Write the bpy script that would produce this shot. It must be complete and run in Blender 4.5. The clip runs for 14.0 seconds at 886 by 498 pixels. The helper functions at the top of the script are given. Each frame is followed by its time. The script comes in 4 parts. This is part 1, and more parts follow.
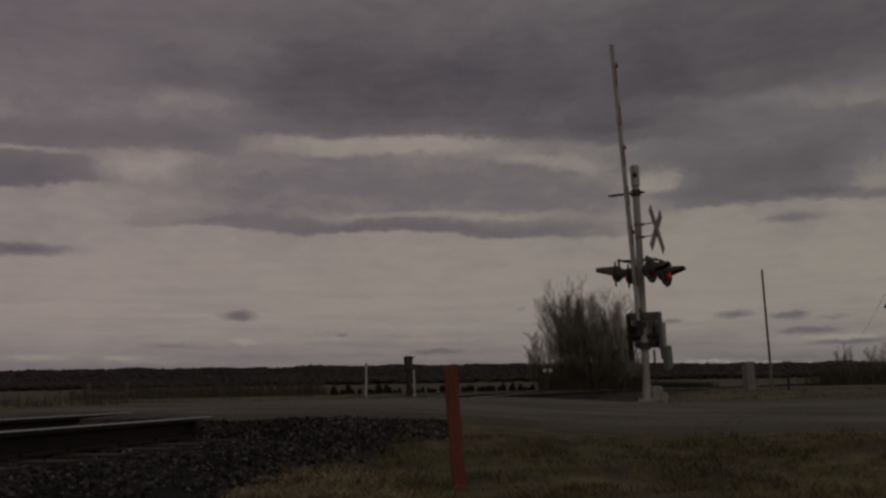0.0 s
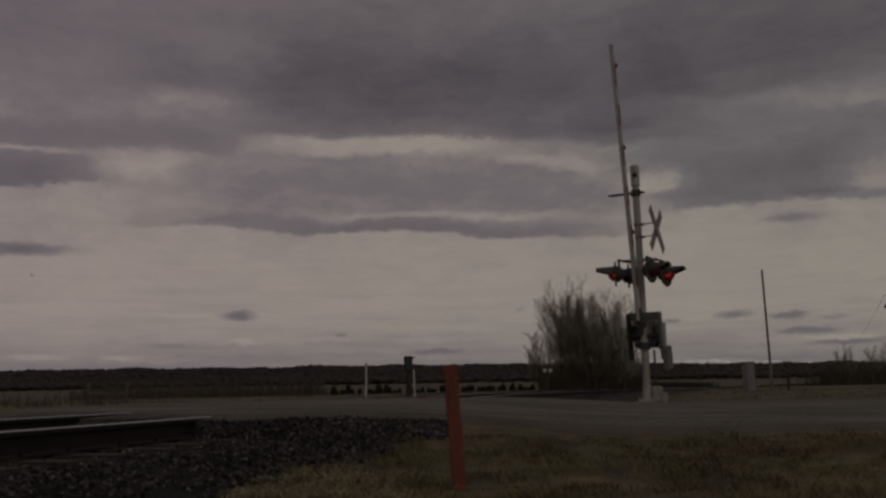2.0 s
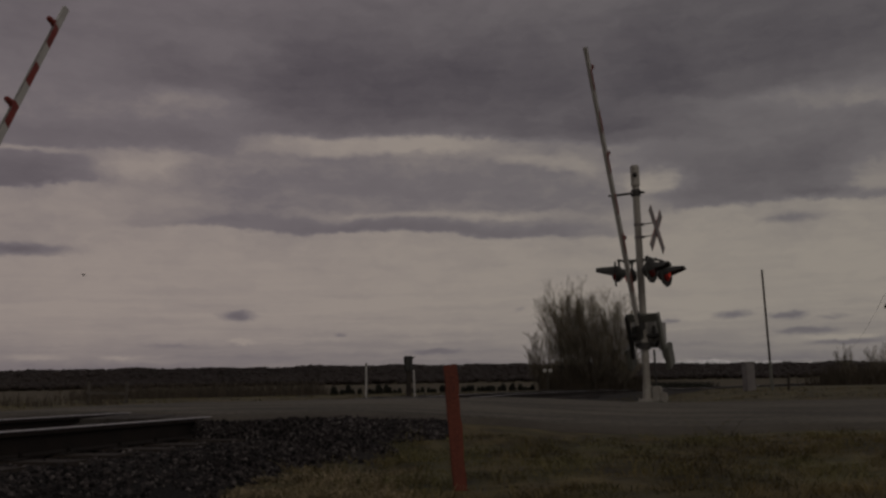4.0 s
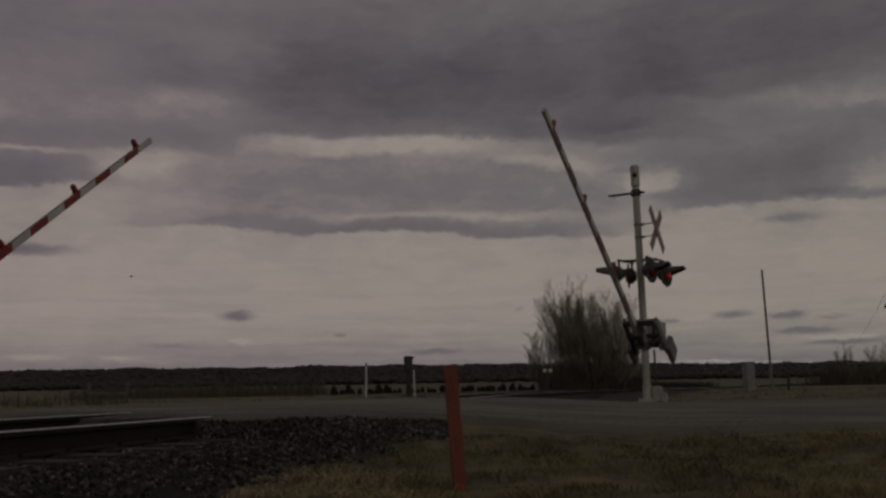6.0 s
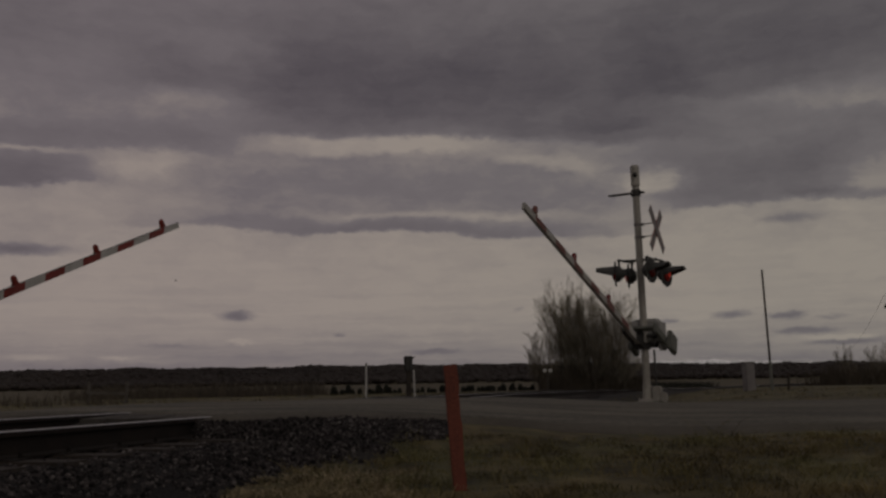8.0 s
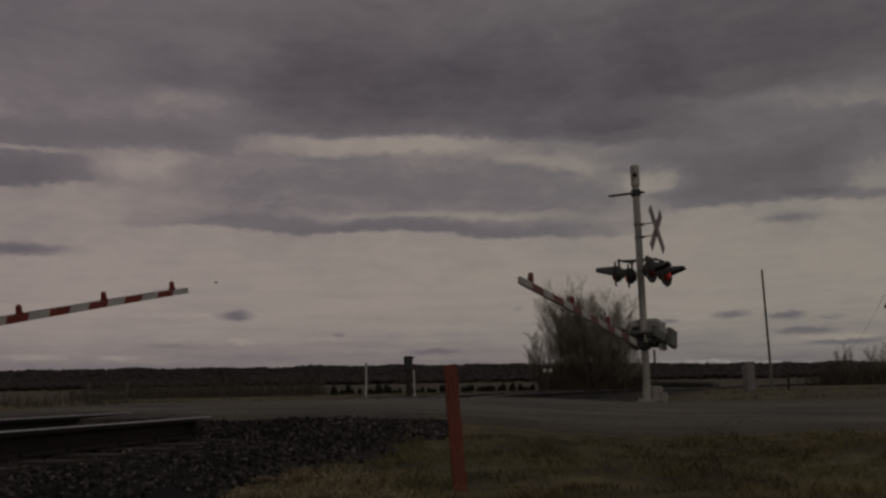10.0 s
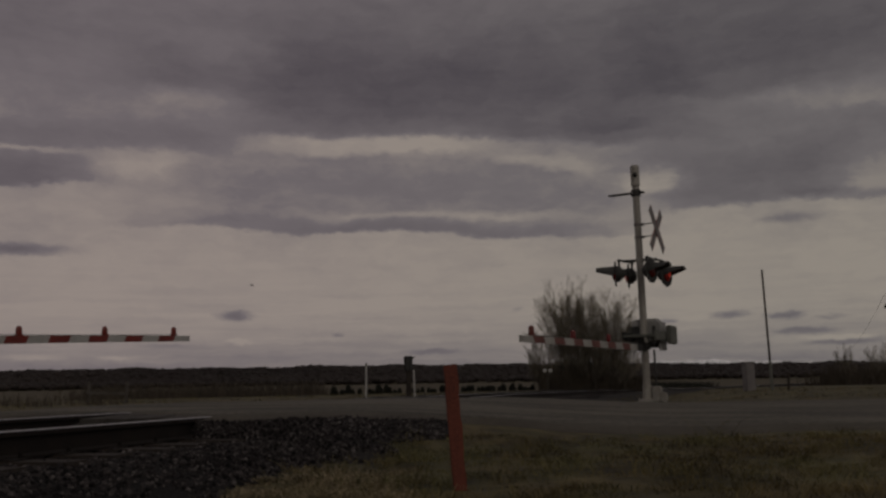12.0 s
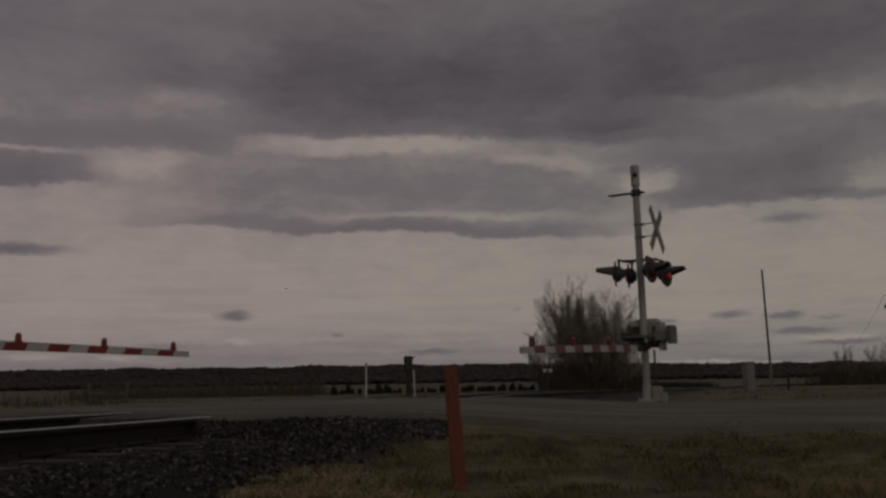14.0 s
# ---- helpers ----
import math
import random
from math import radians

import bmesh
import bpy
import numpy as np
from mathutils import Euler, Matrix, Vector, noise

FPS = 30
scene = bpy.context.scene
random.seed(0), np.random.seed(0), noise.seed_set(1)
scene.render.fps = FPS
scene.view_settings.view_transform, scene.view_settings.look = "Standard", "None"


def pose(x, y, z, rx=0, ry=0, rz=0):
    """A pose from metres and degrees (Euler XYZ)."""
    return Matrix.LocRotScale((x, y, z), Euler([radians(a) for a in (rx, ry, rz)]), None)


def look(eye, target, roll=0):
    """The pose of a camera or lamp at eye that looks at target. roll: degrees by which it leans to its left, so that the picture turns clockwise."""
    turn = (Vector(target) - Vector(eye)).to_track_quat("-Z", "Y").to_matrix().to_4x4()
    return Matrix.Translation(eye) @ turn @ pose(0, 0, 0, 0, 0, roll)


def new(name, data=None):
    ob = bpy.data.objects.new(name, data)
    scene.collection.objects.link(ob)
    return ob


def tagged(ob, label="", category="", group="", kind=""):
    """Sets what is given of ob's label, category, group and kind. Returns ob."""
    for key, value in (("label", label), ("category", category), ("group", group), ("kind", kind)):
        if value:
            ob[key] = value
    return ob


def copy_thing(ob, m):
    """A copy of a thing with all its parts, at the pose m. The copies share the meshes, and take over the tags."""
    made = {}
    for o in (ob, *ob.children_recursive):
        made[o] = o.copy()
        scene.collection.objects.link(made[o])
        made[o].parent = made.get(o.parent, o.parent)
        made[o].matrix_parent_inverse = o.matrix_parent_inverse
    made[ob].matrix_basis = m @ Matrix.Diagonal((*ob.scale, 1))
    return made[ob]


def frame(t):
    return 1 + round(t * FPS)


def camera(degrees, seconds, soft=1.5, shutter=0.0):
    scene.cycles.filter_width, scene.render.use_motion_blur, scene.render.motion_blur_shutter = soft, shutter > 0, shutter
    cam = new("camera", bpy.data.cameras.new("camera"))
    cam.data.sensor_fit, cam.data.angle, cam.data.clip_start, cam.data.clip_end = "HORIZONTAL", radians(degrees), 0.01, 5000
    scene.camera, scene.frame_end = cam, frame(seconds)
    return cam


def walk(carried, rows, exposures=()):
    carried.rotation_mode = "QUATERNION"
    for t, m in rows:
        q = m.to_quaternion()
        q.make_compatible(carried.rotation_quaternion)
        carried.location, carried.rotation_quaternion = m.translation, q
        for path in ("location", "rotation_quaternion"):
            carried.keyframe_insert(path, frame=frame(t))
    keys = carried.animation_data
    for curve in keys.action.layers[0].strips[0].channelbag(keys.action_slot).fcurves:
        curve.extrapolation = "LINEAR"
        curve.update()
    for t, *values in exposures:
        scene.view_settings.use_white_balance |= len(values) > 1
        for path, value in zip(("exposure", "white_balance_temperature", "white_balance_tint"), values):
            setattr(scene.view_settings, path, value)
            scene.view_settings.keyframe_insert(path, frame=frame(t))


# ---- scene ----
cam = camera(50, 14.0, soft=2.7)
EYE = Vector((0, 0, 1.0))
VIEW = look(EYE, (0, 100, 1 + 100 * 0.13444), roll=-0.97)
walk(cam, [(0, VIEW), (14.0, VIEW)])

# ---- light ----
SUN_AZIMUTH, SUN_HEIGHT = 160, 38
scene.view_settings.exposure = -1.3
world = bpy.data.worlds.new("overcast_sky")
scene.world = world
world.use_nodes = True
wn, wl = world.node_tree.nodes, world.node_tree.links
wn.clear()
sky = wn.new("ShaderNodeTexSky")
sky.sky_type, sky.sun_disc = "NISHITA", False
sky.sun_elevation, sky.sun_rotation = radians(SUN_HEIGHT), radians(SUN_AZIMUTH)
sky.air_density, sky.dust_density = 1.0, 4.0
cloud = wn.new("ShaderNodeTexNoise")
cloud.inputs["Scale"].default_value, cloud.inputs["Detail"].default_value = 2.2, 6
ramp = wn.new("ShaderNodeValToRGB")
ramp.color_ramp.elements[0].position, ramp.color_ramp.elements[0].color = 0.3, (5.6, 5.1, 4.95, 1)
ramp.color_ramp.elements[1].position, ramp.color_ramp.elements[1].color = 0.75, (2.6, 2.35, 2.45, 1)
mix = wn.new("ShaderNodeMix")
mix.data_type = "RGBA"
mix.inputs["Factor"].default_value = 0.9
back = wn.new("ShaderNodeBackground")
back.inputs["Strength"].default_value = 0.088
out = wn.new("ShaderNodeOutputWorld")
wl.new(cloud.outputs["Fac"], ramp.inputs["Fac"])
wl.new(sky.outputs["Color"], mix.inputs["A"])
wl.new(ramp.outputs["Color"], mix.inputs["B"])
wl.new(mix.outputs["Result"], back.inputs["Color"])
wl.new(back.outputs["Background"], out.inputs["Surface"])

sun_data = bpy.data.lights.new("sun", "SUN")
sun_data.energy, sun_data.angle, sun_data.color = 0.5, radians(25), (1, 0.95, 0.88)
sun = new("sun", sun_data)
a, e = radians(SUN_AZIMUTH), radians(SUN_HEIGHT)
sun.matrix_basis = look((0, 0, 50), Vector((0, 0, 50)) - 10 * Vector((math.sin(a) * math.cos(e), math.cos(a) * math.cos(e), math.sin(e))))


# ---- materials ----
def material(name, dark, light, rough=0.8, metal=0.0, scale=8.0, fine=60.0, bump=0.3, spread=0.5, island=0.0, height=0.02, stretch=None):
    """A surface whose colour wanders between dark and light at two scales, with fine relief."""
    m = bpy.data.materials.new(name)
    m.use_nodes = True
    n, l = m.node_tree.nodes, m.node_tree.links
    bsdf = n["Principled BSDF"]
    co = n.new("ShaderNodeTexCoord")
    big, small = n.new("ShaderNodeTexNoise"), n.new("ShaderNodeTexNoise")
    big.inputs["Scale"].default_value, big.inputs["Detail"].default_value = scale, 5
    small.inputs["Scale"].default_value, small.inputs["Detail"].default_value = fine, 4
    where = co.outputs["Object"]
    for t in (small, big):
        if t is big and stretch:
            scaled = n.new("ShaderNodeVectorMath")
            scaled.operation = "MULTIPLY"
            scaled.inputs[1].default_value = stretch
            l.new(where, scaled.inputs[0])
            where = scaled.outputs["Vector"]
        l.new(where, t.inputs["Vector"])
    both = n.new("ShaderNodeMath")
    both.operation = "MULTIPLY_ADD"
    both.inputs[1].default_value = 0.5
    half = n.new("ShaderNodeMath")
    half.operation = "MULTIPLY"
    half.inputs[1].default_value = 0.5
    l.new(small.outputs["Fac"], half.inputs[0])
    l.new(big.outputs["Fac"], both.inputs[0])
    l.new(half.outputs[0], both.inputs[2])
    value = both.outputs[0]
    if island:
        geo = n.new("ShaderNodeNewGeometry")
        info = n.new("ShaderNodeObjectInfo")
        summed = n.new("ShaderNodeMath")
        summed.operation = "ADD"
        l.new(geo.outputs["Random Per Island"], summed.inputs[0])
        l.new(info.outputs["Random"], summed.inputs[1])
        wrap = n.new("ShaderNodeMath")
        wrap.operation = "FRACT"
        l.new(summed.outputs[0], wrap.inputs[0])
        shift = n.new("ShaderNodeMath")
        shift.operation = "MULTIPLY_ADD"
        shift.inputs[1].default_value = island
        l.new(wrap.outputs[0], shift.inputs[0])
        l.new(value, shift.inputs[2])
        off = n.new("ShaderNodeMath")
        off.operation = "SUBTRACT"
        off.inputs[1].default_value = island / 2
        l.new(shift.outputs[0], off.inputs[0])
        value = off.outputs[0]
    r = n.new("ShaderNodeValToRGB")
    r.color_ramp.elements[0].position, r.color_ramp.elements[0].color = 0.5 - spread * 0.4, (*dark, 1)
    r.color_ramp.elements[1].position, r.color_ramp.elements[1].color = 0.5 + spread * 0.4, (*light, 1)
    l.new(value, r.inputs["Fac"])
    l.new(r.outputs["Color"], bsdf.inputs["Base Color"])
    bsdf.inputs["Roughness"].default_value, bsdf.inputs["Metallic"].default_value = rough, metal
    bsdf.inputs["Specular IOR Level"].default_value = 0.35 if rough > 0.65 else 0.5
    if bump:
        b = n.new("ShaderNodeBump")
        b.inputs["Strength"].default_value, b.inputs["Distance"].default_value = bump, height
        l.new(small.outputs["Fac"], b.inputs["Height"])
        l.new(b.outputs["Normal"], bsdf.inputs["Normal"])
    return m


def glowing(name, colour, strength):
    m = material(name, colour, colour, rough=0.3, bump=0)
    b = m.node_tree.nodes["Principled BSDF"]
    b.inputs["Emission Color"].default_value = (*colour, 1)
    b.inputs["Emission Strength"].default_value = strength
    return m


def patchy(m, one, other, scale):
    """Lets a surface lean in patches to one tint or the other."""
    n, l = m.node_tree.nodes, m.node_tree.links
    where = n.new("ShaderNodeTexCoord")
    spots = n.new("ShaderNodeTexNoise")
    spots.inputs["Scale"].default_value, spots.inputs["Detail"].default_value = scale, 4
    l.new(where.outputs["Object"], spots.inputs["Vector"])
    r = n.new("ShaderNodeValToRGB")
    r.color_ramp.elements[0].position, r.color_ramp.elements[0].color = 0.38, (*one, 1)
    r.color_ramp.elements[1].position, r.color_ramp.elements[1].color = 0.62, (*other, 1)
    l.new(spots.outputs["Fac"], r.inputs["Fac"])
    mix = n.new("ShaderNodeMix")
    mix.data_type, mix.blend_type = "RGBA", "MULTIPLY"
    mix.inputs["Factor"].default_value = 1.0
    base = n["Principled BSDF"].inputs["Base Color"]
    l.new(base.links[0].from_socket, mix.inputs["A"])
    l.new(r.outputs["Color"], mix.inputs["B"])
    l.new(mix.outputs["Result"], base)


M_SOIL = material("dry_grass_ground", (0.022, 0.0185, 0.010), (0.152, 0.125, 0.064), scale=1.1, fine=5, spread=0.4, bump=0.8, height=0.06)
M_GRASS = material("dry_grass_blades", (0.033, 0.028, 0.0135), (0.222, 0.184, 0.092), scale=0.8, fine=4, bump=0, island=0.22, spread=0.36)
M_STRAW = material("pale_straw", (0.15, 0.118, 0.072), (0.42, 0.335, 0.205), scale=2.0, fine=9, bump=0, island=0.3, spread=0.4)
M_FIELD = material("stubble_field", (0.042, 0.033, 0.0165), (0.096, 0.074, 0.037), scale=0.02, fine=0.4, bump=0)
for surface, size in ((M_SOIL, 1.5), (M_GRASS, 1.5), (M_FIELD, 0.05)):
    patchy(surface, (1.04, 0.95, 0.80), (0.94, 1.0, 0.82), size)
M_ROAD = material("worn_asphalt", (0.046, 0.041, 0.031), (0.165, 0.145, 0.111), rough=0.85, scale=1.3, fine=16, bump=0.7, height=0.012, spread=0.30, stretch=(0.3, 1.1, 1.0))
M_GRAVEL = material("gravel_shoulder", (0.05, 0.043, 0.033), (0.13, 0.111, 0.085), scale=1.5, fine=60, bump=0.8, height=0.015)
M_BALLAST = material("ballast_bed", (0.007, 0.006, 0.0055), (0.022, 0.019, 0.017), scale=3, fine=38, bump=1.0, height=0.04)
M_CINDER = material("dark_cinder_soil", (0.009, 0.0078, 0.0065), (0.036, 0.031, 0.025), scale=2, fine=30, bump=0.8, height=0.03)
M_STONE = material("crushed_stone", (0.007, 0.0058, 0.0056), (0.062, 0.052, 0.050), scale=14, fine=90, bump=0.4, island=0.62, height=0.004)
pale = M_STONE.node_tree.nodes["Color Ramp"].color_ramp.elements.new(0.86)
pale.color = (0.17, 0.15, 0.14, 1)
M_STONE.node_tree.nodes["Color Ramp"].color_ramp.elements[1].position = 0.735
for dull in (M_BALLAST, M_CINDER, M_STONE):
    dull.node_tree.nodes["Principled BSDF"].inputs["Specular IOR Level"].default_value = 0.2
M_TIE = material("creosoted_wood", (0.02, 0.015, 0.012), (0.065, 0.05, 0.038), scale=4, fine=50, bump=0.6, height=0.006)
M_PLANK = material("weathered_plank", (0.03, 0.026, 0.022), (0.085, 0.074, 0.062), scale=3, fine=40, bump=0.6, height=0.006, island=0.2)
M_RAIL = material("rusty_rail_steel", (0.007, 0.005, 0.004), (0.022, 0.015, 0.011), rough=0.9, scale=6, fine=80, bump=0.3, height=0.003)
M_RAILTOP = material("polished_rail_head", (0.36, 0.35, 0.34), (0.55, 0.54, 0.53), rough=0.35, metal=1.0, scale=3, fine=90, bump=0.05, height=0.001)
M_MAST = material("galvanised_mast", (0.25, 0.225, 0.19), (0.46, 0.43, 0.375), rough=0.55, metal=0.25, scale=3, fine=40, bump=0.1, height=0.002)
M_WHITE = material("weathered_white_paint", (0.36, 0.34, 0.31), (0.62, 0.60, 0.56), rough=0.5, scale=4, fine=50, bump=0.08, height=0.002)
M_RED = material("red_reflective_sheeting", (0.14, 0.018, 0.012), (0.29, 0.036, 0.024), rough=0.4, scale=5, fine=60, bump=0.05, height=0.001)
M_FADED = material("faded_red_sheeting", (0.10, 0.026, 0.018), (0.21, 0.056, 0.04), rough=0.5, scale=5, fine=60, bump=0.05, height=0.001)
M_DULLWHITE = material("dirty_white_paint", (0.27, 0.25, 0.22), (0.50, 0.475, 0.43), rough=0.55, scale=4, fine=50, bump=0.08, height=0.002)
M_BLACK = material("black_lamp_housing", (0.026, 0.025, 0.022), (0.07, 0.067, 0.059), rough=0.65, scale=8, fine=80, bump=0.1, height=0.002)
M_DARKSTEEL = material("dark_steel", (0.03, 0.028, 0.026), (0.085, 0.08, 0.072), rough=0.6, metal=0.4, scale=6, fine=70, bump=0.2, height=0.003)
M_GREYBOX = material("grey_cabinet_paint", (0.22, 0.21, 0.195), (0.38, 0.367, 0.34), rough=0.5, scale=4, fine=50, bump=0.1, height=0.002)
M_OLIVE = material("grey_green_counterweight", (0.085, 0.085, 0.07), (0.18, 0.178, 0.148), rough=0.6, scale=5, fine=60, bump=0.2, height=0.003)
M_CONCRETE = material("foundation_concrete", (0.17, 0.16, 0.14), (0.34, 0.325, 0.29), scale=5, fine=60, bump=0.4, height=0.004)
M_SIGNBACK = material("dull_sign_metal", (0.13, 0.115, 0.11), (0.26, 0.235, 0.225), rough=0.5, scale=4, fine=50, bump=0.1, height=0.002)
M_ORANGE = material("faded_orange_paint", (0.095, 0.030, 0.019), (0.235, 0.062, 0.038), rough=0.8, scale=9, fine=60, bump=0.5, height=0.003, spread=0.4, stretch=(1.0, 1.0, 0.22))
M_OLDWOOD = material("grey_weathered_wood", (0.05, 0.043, 0.036), (0.14, 0.122, 0.103), scale=6, fine=60, bump=0.5, height=0.005)
M_BARK = material("bare_bark", (0.05, 0.043, 0.033), (0.14, 0.122, 0.095), scale=3, fine=40, bump=0.3, island=0.3)
M_TWIG = material("bare_twigs", (0.13, 0.110, 0.078), (0.30, 0.258, 0.186), scale=1, fine=10, bump=0, island=0.4)
M_WOODS = material("leafless_woodland", (0.020, 0.0148, 0.0125), (0.042, 0.031, 0.0255), scale=0.006, fine=0.03, bump=0, island=0.05)
M_SNOW_GLOW = material("snow_rock_sunlit_glow", (0.42, 0.42, 0.45), (0.88, 0.86, 0.86), scale=0.03, fine=0.08, bump=0, spread=0.3)
# Emission stands in for sunlight on the snow; the range itself emits none.
glow = M_SNOW_GLOW.node_tree.nodes["Principled BSDF"]
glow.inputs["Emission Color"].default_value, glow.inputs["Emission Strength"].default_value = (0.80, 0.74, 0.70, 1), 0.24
M_BRUSH = material("brown_willow_brush", (0.048, 0.038, 0.027), (0.115, 0.091, 0.063), scale=0.6, fine=6, bump=0, island=0.4)
M_SPRUCE = material("dark_juniper_foliage", (0.012, 0.013, 0.009), (0.035, 0.035, 0.024), scale=2, fine=20, bump=0, island=0.4)
M_WIRE = material("black_wire", (0.01, 0.01, 0.01), (0.02, 0.02, 0.02), bump=0)
M_LENS = material("dark_red_lens", (0.11, 0.006, 0.005), (0.17, 0.01, 0.008), rough=0.25, scale=20, fine=90, bump=0.2, height=0.002)
M_LIT = glowing("lit_red_lens", (1.0, 0.07, 0.035), 0.22)
M_GLOWRIM = glowing("dimly_lit_red_lens", (0.30, 0.014, 0.01), 0.08)
M_FEATHER = material("dark_feathers", (0.012, 0.011, 0.010), (0.04, 0.036, 0.032), bump=0)


# ---- mesh helpers ----
def mesh_object(name, bm, mat, smooth=False):
    me = bpy.data.meshes.new(name)
    bmesh.ops.recalc_face_normals(bm, faces=bm.faces)
    bm.to_mesh(me)
    bm.free()
    for m in (mat if isinstance(mat, (list, tuple)) else [mat]):
        me.materials.append(m)
    if smooth:
        for p in me.polygons:
            p.use_smooth = True
    return new(name, me)


def part(name, bm, mat, parent, label="", smooth=False):
    ob = mesh_object(name, bm, mat, smooth)
    ob.parent = parent
    return tagged(ob, label)


def thing(name, m, label, category, group="", kind=""):
    ob = new(name)
    ob.matrix_basis = m
    ob.empty_display_size = 0.2
    return tagged(ob, label, category, group, kind)


def box(bm, size, at=(0, 0, 0), turn=None, bevel=0.0):
    m = Matrix.Translation(at) @ (turn or Matrix()) @ Matrix.Diagonal((*size, 1))
    made = bmesh.ops.create_cube(bm, size=1, matrix=m)
    if bevel:
        edges = list({e for v in made["verts"] for e in v.link_edges})
        bmesh.ops.bevel(bm, geom=edges, offset=bevel, segments=2, affect="EDGES")
    return bm


def tube(bm, a, b, ra, rb=None, sides=12, caps=True):
    a, b = Vector(a), Vector(b)
    d = b - a
    turn = d.to_track_quat("Z", "Y").to_matrix().to_4x4()
    bmesh.ops.create_cone(bm, cap_ends=caps, segments=sides, radius1=ra, radius2=ra if rb is None else rb, depth=d.length,
                          matrix=Matrix.Translation((a + b) / 2) @ turn)
    return bm


def lathe(bm, profile, m=None, sides=20):
    """Turns (radius, height) pairs about z."""
    m = m or Matrix()
    rings = []
    for r, z in profile:
        rings.append([bm.verts.new(m @ Vector((r * math.cos(2 * math.pi * i / sides), r * math.sin(2 * math.pi * i / sides), z))) for i in range(sides)])
    for p, q in zip(rings, rings[1:]):
        for i in range(sides):
            bm.faces.new((p[i], p[(i + 1) % sides], q[(i + 1) % sides], q[i]))
    bm.faces.new(rings[0][::-1])
    bm.faces.new(rings[-1])
    return bm


def soup(name, verts, faces, mats, smooth=False, index=None):
    me = bpy.data.meshes.new(name)
    me.from_pydata(np.asarray(verts).tolist(), [], np.asarray(faces).tolist())
    for m in (mats if isinstance(mats, (list, tuple)) else [mats]):
        me.materials.append(m)
    if index is not None:
        me.polygons.foreach_set("material_index", np.asarray(index, dtype=np.int32))
    if smooth:
        me.polygons.foreach_set("use_smooth", np.ones(len(me.polygons), dtype=bool))
    me.update()
    return new(name, me)


# ---- lie of the land ----
# the track's centre line, marched from its start with a gentle right-hand bend beyond the road
STEP = 0.5
TRACK = []
px, py, pz = -3.49 - 0.225 * 20, 6.12 - 0.974 * 20, 0.71 + 0.0103 * 20
for i in range(560):
    s = -20 + i * STEP
    turn = radians(13 + 0.20 * min(max(s - 20, 0), 130))
    TRACK.append((s, px, py, pz, turn))
    px, py = px + STEP * math.sin(turn), py + STEP * math.cos(turn)
    pz -= STEP * (0.0103 if s < 20 else 0.0138 if s < 90 else 0.006)
TRACK = np.array(TRACK)


def track_at(s, n=0.0, up=0.0):
    """A point beside the track: s metres along it, n to its right, up above the rail head."""
    x, y, z, t = (np.interp(s, TRACK[:, 0], TRACK[:, k]) for k in (1, 2, 3, 4))
    return np.array([x + n * np.cos(t), y - n * np.sin(t), z + up])


def track_pose(s, n=0.0, up=0.0):
    x, y, z = track_at(s, n, up)
    t = float(np.interp(s, TRACK[:, 0], TRACK[:, 4]))
    return pose(x, y, z, 0, 0, -math.degrees(t))


def track_frame(x, y):
    """s, n and rail height of the track abreast of each point."""
    x, y = np.asarray(x, float).ravel(), np.asarray(y, float).ravel()
    coarse = TRACK[::4]
    best = np.empty(len(x), int)
    for k in range(0, len(x), 20000):
        d = (x[k:k + 20000, None] - coarse[None, :, 1]) ** 2 + (y[k:k + 20000, None] - coarse[None, :, 2]) ** 2
        best[k:k + 20000] = d.argmin(1)
    c = coarse[best]
    dx, dy = x - c[:, 1], y - c[:, 2]
    sin, cos = np.sin(c[:, 4]), np.cos(c[:, 4])
    along = dx * sin + dy * cos
    return c[:, 0] + along, dx * cos - dy * sin, np.interp(c[:, 0] + along, TRACK[:, 0], TRACK[:, 3])


def ease(v, lo, hi):
    t = np.clip((v - lo) / (hi - lo), 0, 1)
    return t * t * (3 - 2 * t)


def wobble(x, y, size, seed=0):
    """Smooth unevenness from a few crossed waves."""
    rng = np.random.RandomState(seed)
    total = 0
    for _ in range(6):
        a, f, p = rng.uniform(0, 6.28), rng.uniform(0.6, 1.8) / size, rng.uniform(0, 6.28)
        total = total + np.sin((x * math.cos(a) + y * math.sin(a)) * f * 6.28 + p)
    return total / 6


ROAD_NEAR, ROAD_FAR = 9.45, 18.75


def natural(x, y):
    r = np.hypot(x, np.maximum(y, 0))
    z = np.interp(r, [0, 6, 9.5, 19, 36, 60, 147, 430, 900, 4800], [0.22, 0.25, 0.42, 0.42, 0.33, 0.06, -1.1, -3.0, -3.5, -4.0])
    return z + wobble(x, y, 2.3, 1) * 0.03 + wobble(x, y, 14, 2) * 0.05 * ease(r, 12, 40)


def hill(x, y):
    """The low wooded ridge all round the plain."""
    r, a = np.hypot(x, y), np.degrees(np.arctan2(x, y))
    rise = 12.2 + 1.5 * wobble(a, a * 0, 17, 5) + 1.2 * wobble(a, a * 0, 4, 6) - 3.7 * ease(a, 2, 17) + 0.9 * ease(-a, 11, 17) - 1.2 * ease(-a, 20, 27)
    return rise * ease(r, 560, 900)


def road_height(x, y):
    s, n, rail = track_frame(x, y)
    flat = np.interp(np.hypot(x, y), [0, 10, 19, 36, 200], [0.50, 0.48, 0.43, 0.34, -1.4])
    return flat + (rail + 0.016 - flat) * (1 - np.where(n > 0, ease(n, 1.3, 5.0), ease(-n, 1.5, 8.0)))


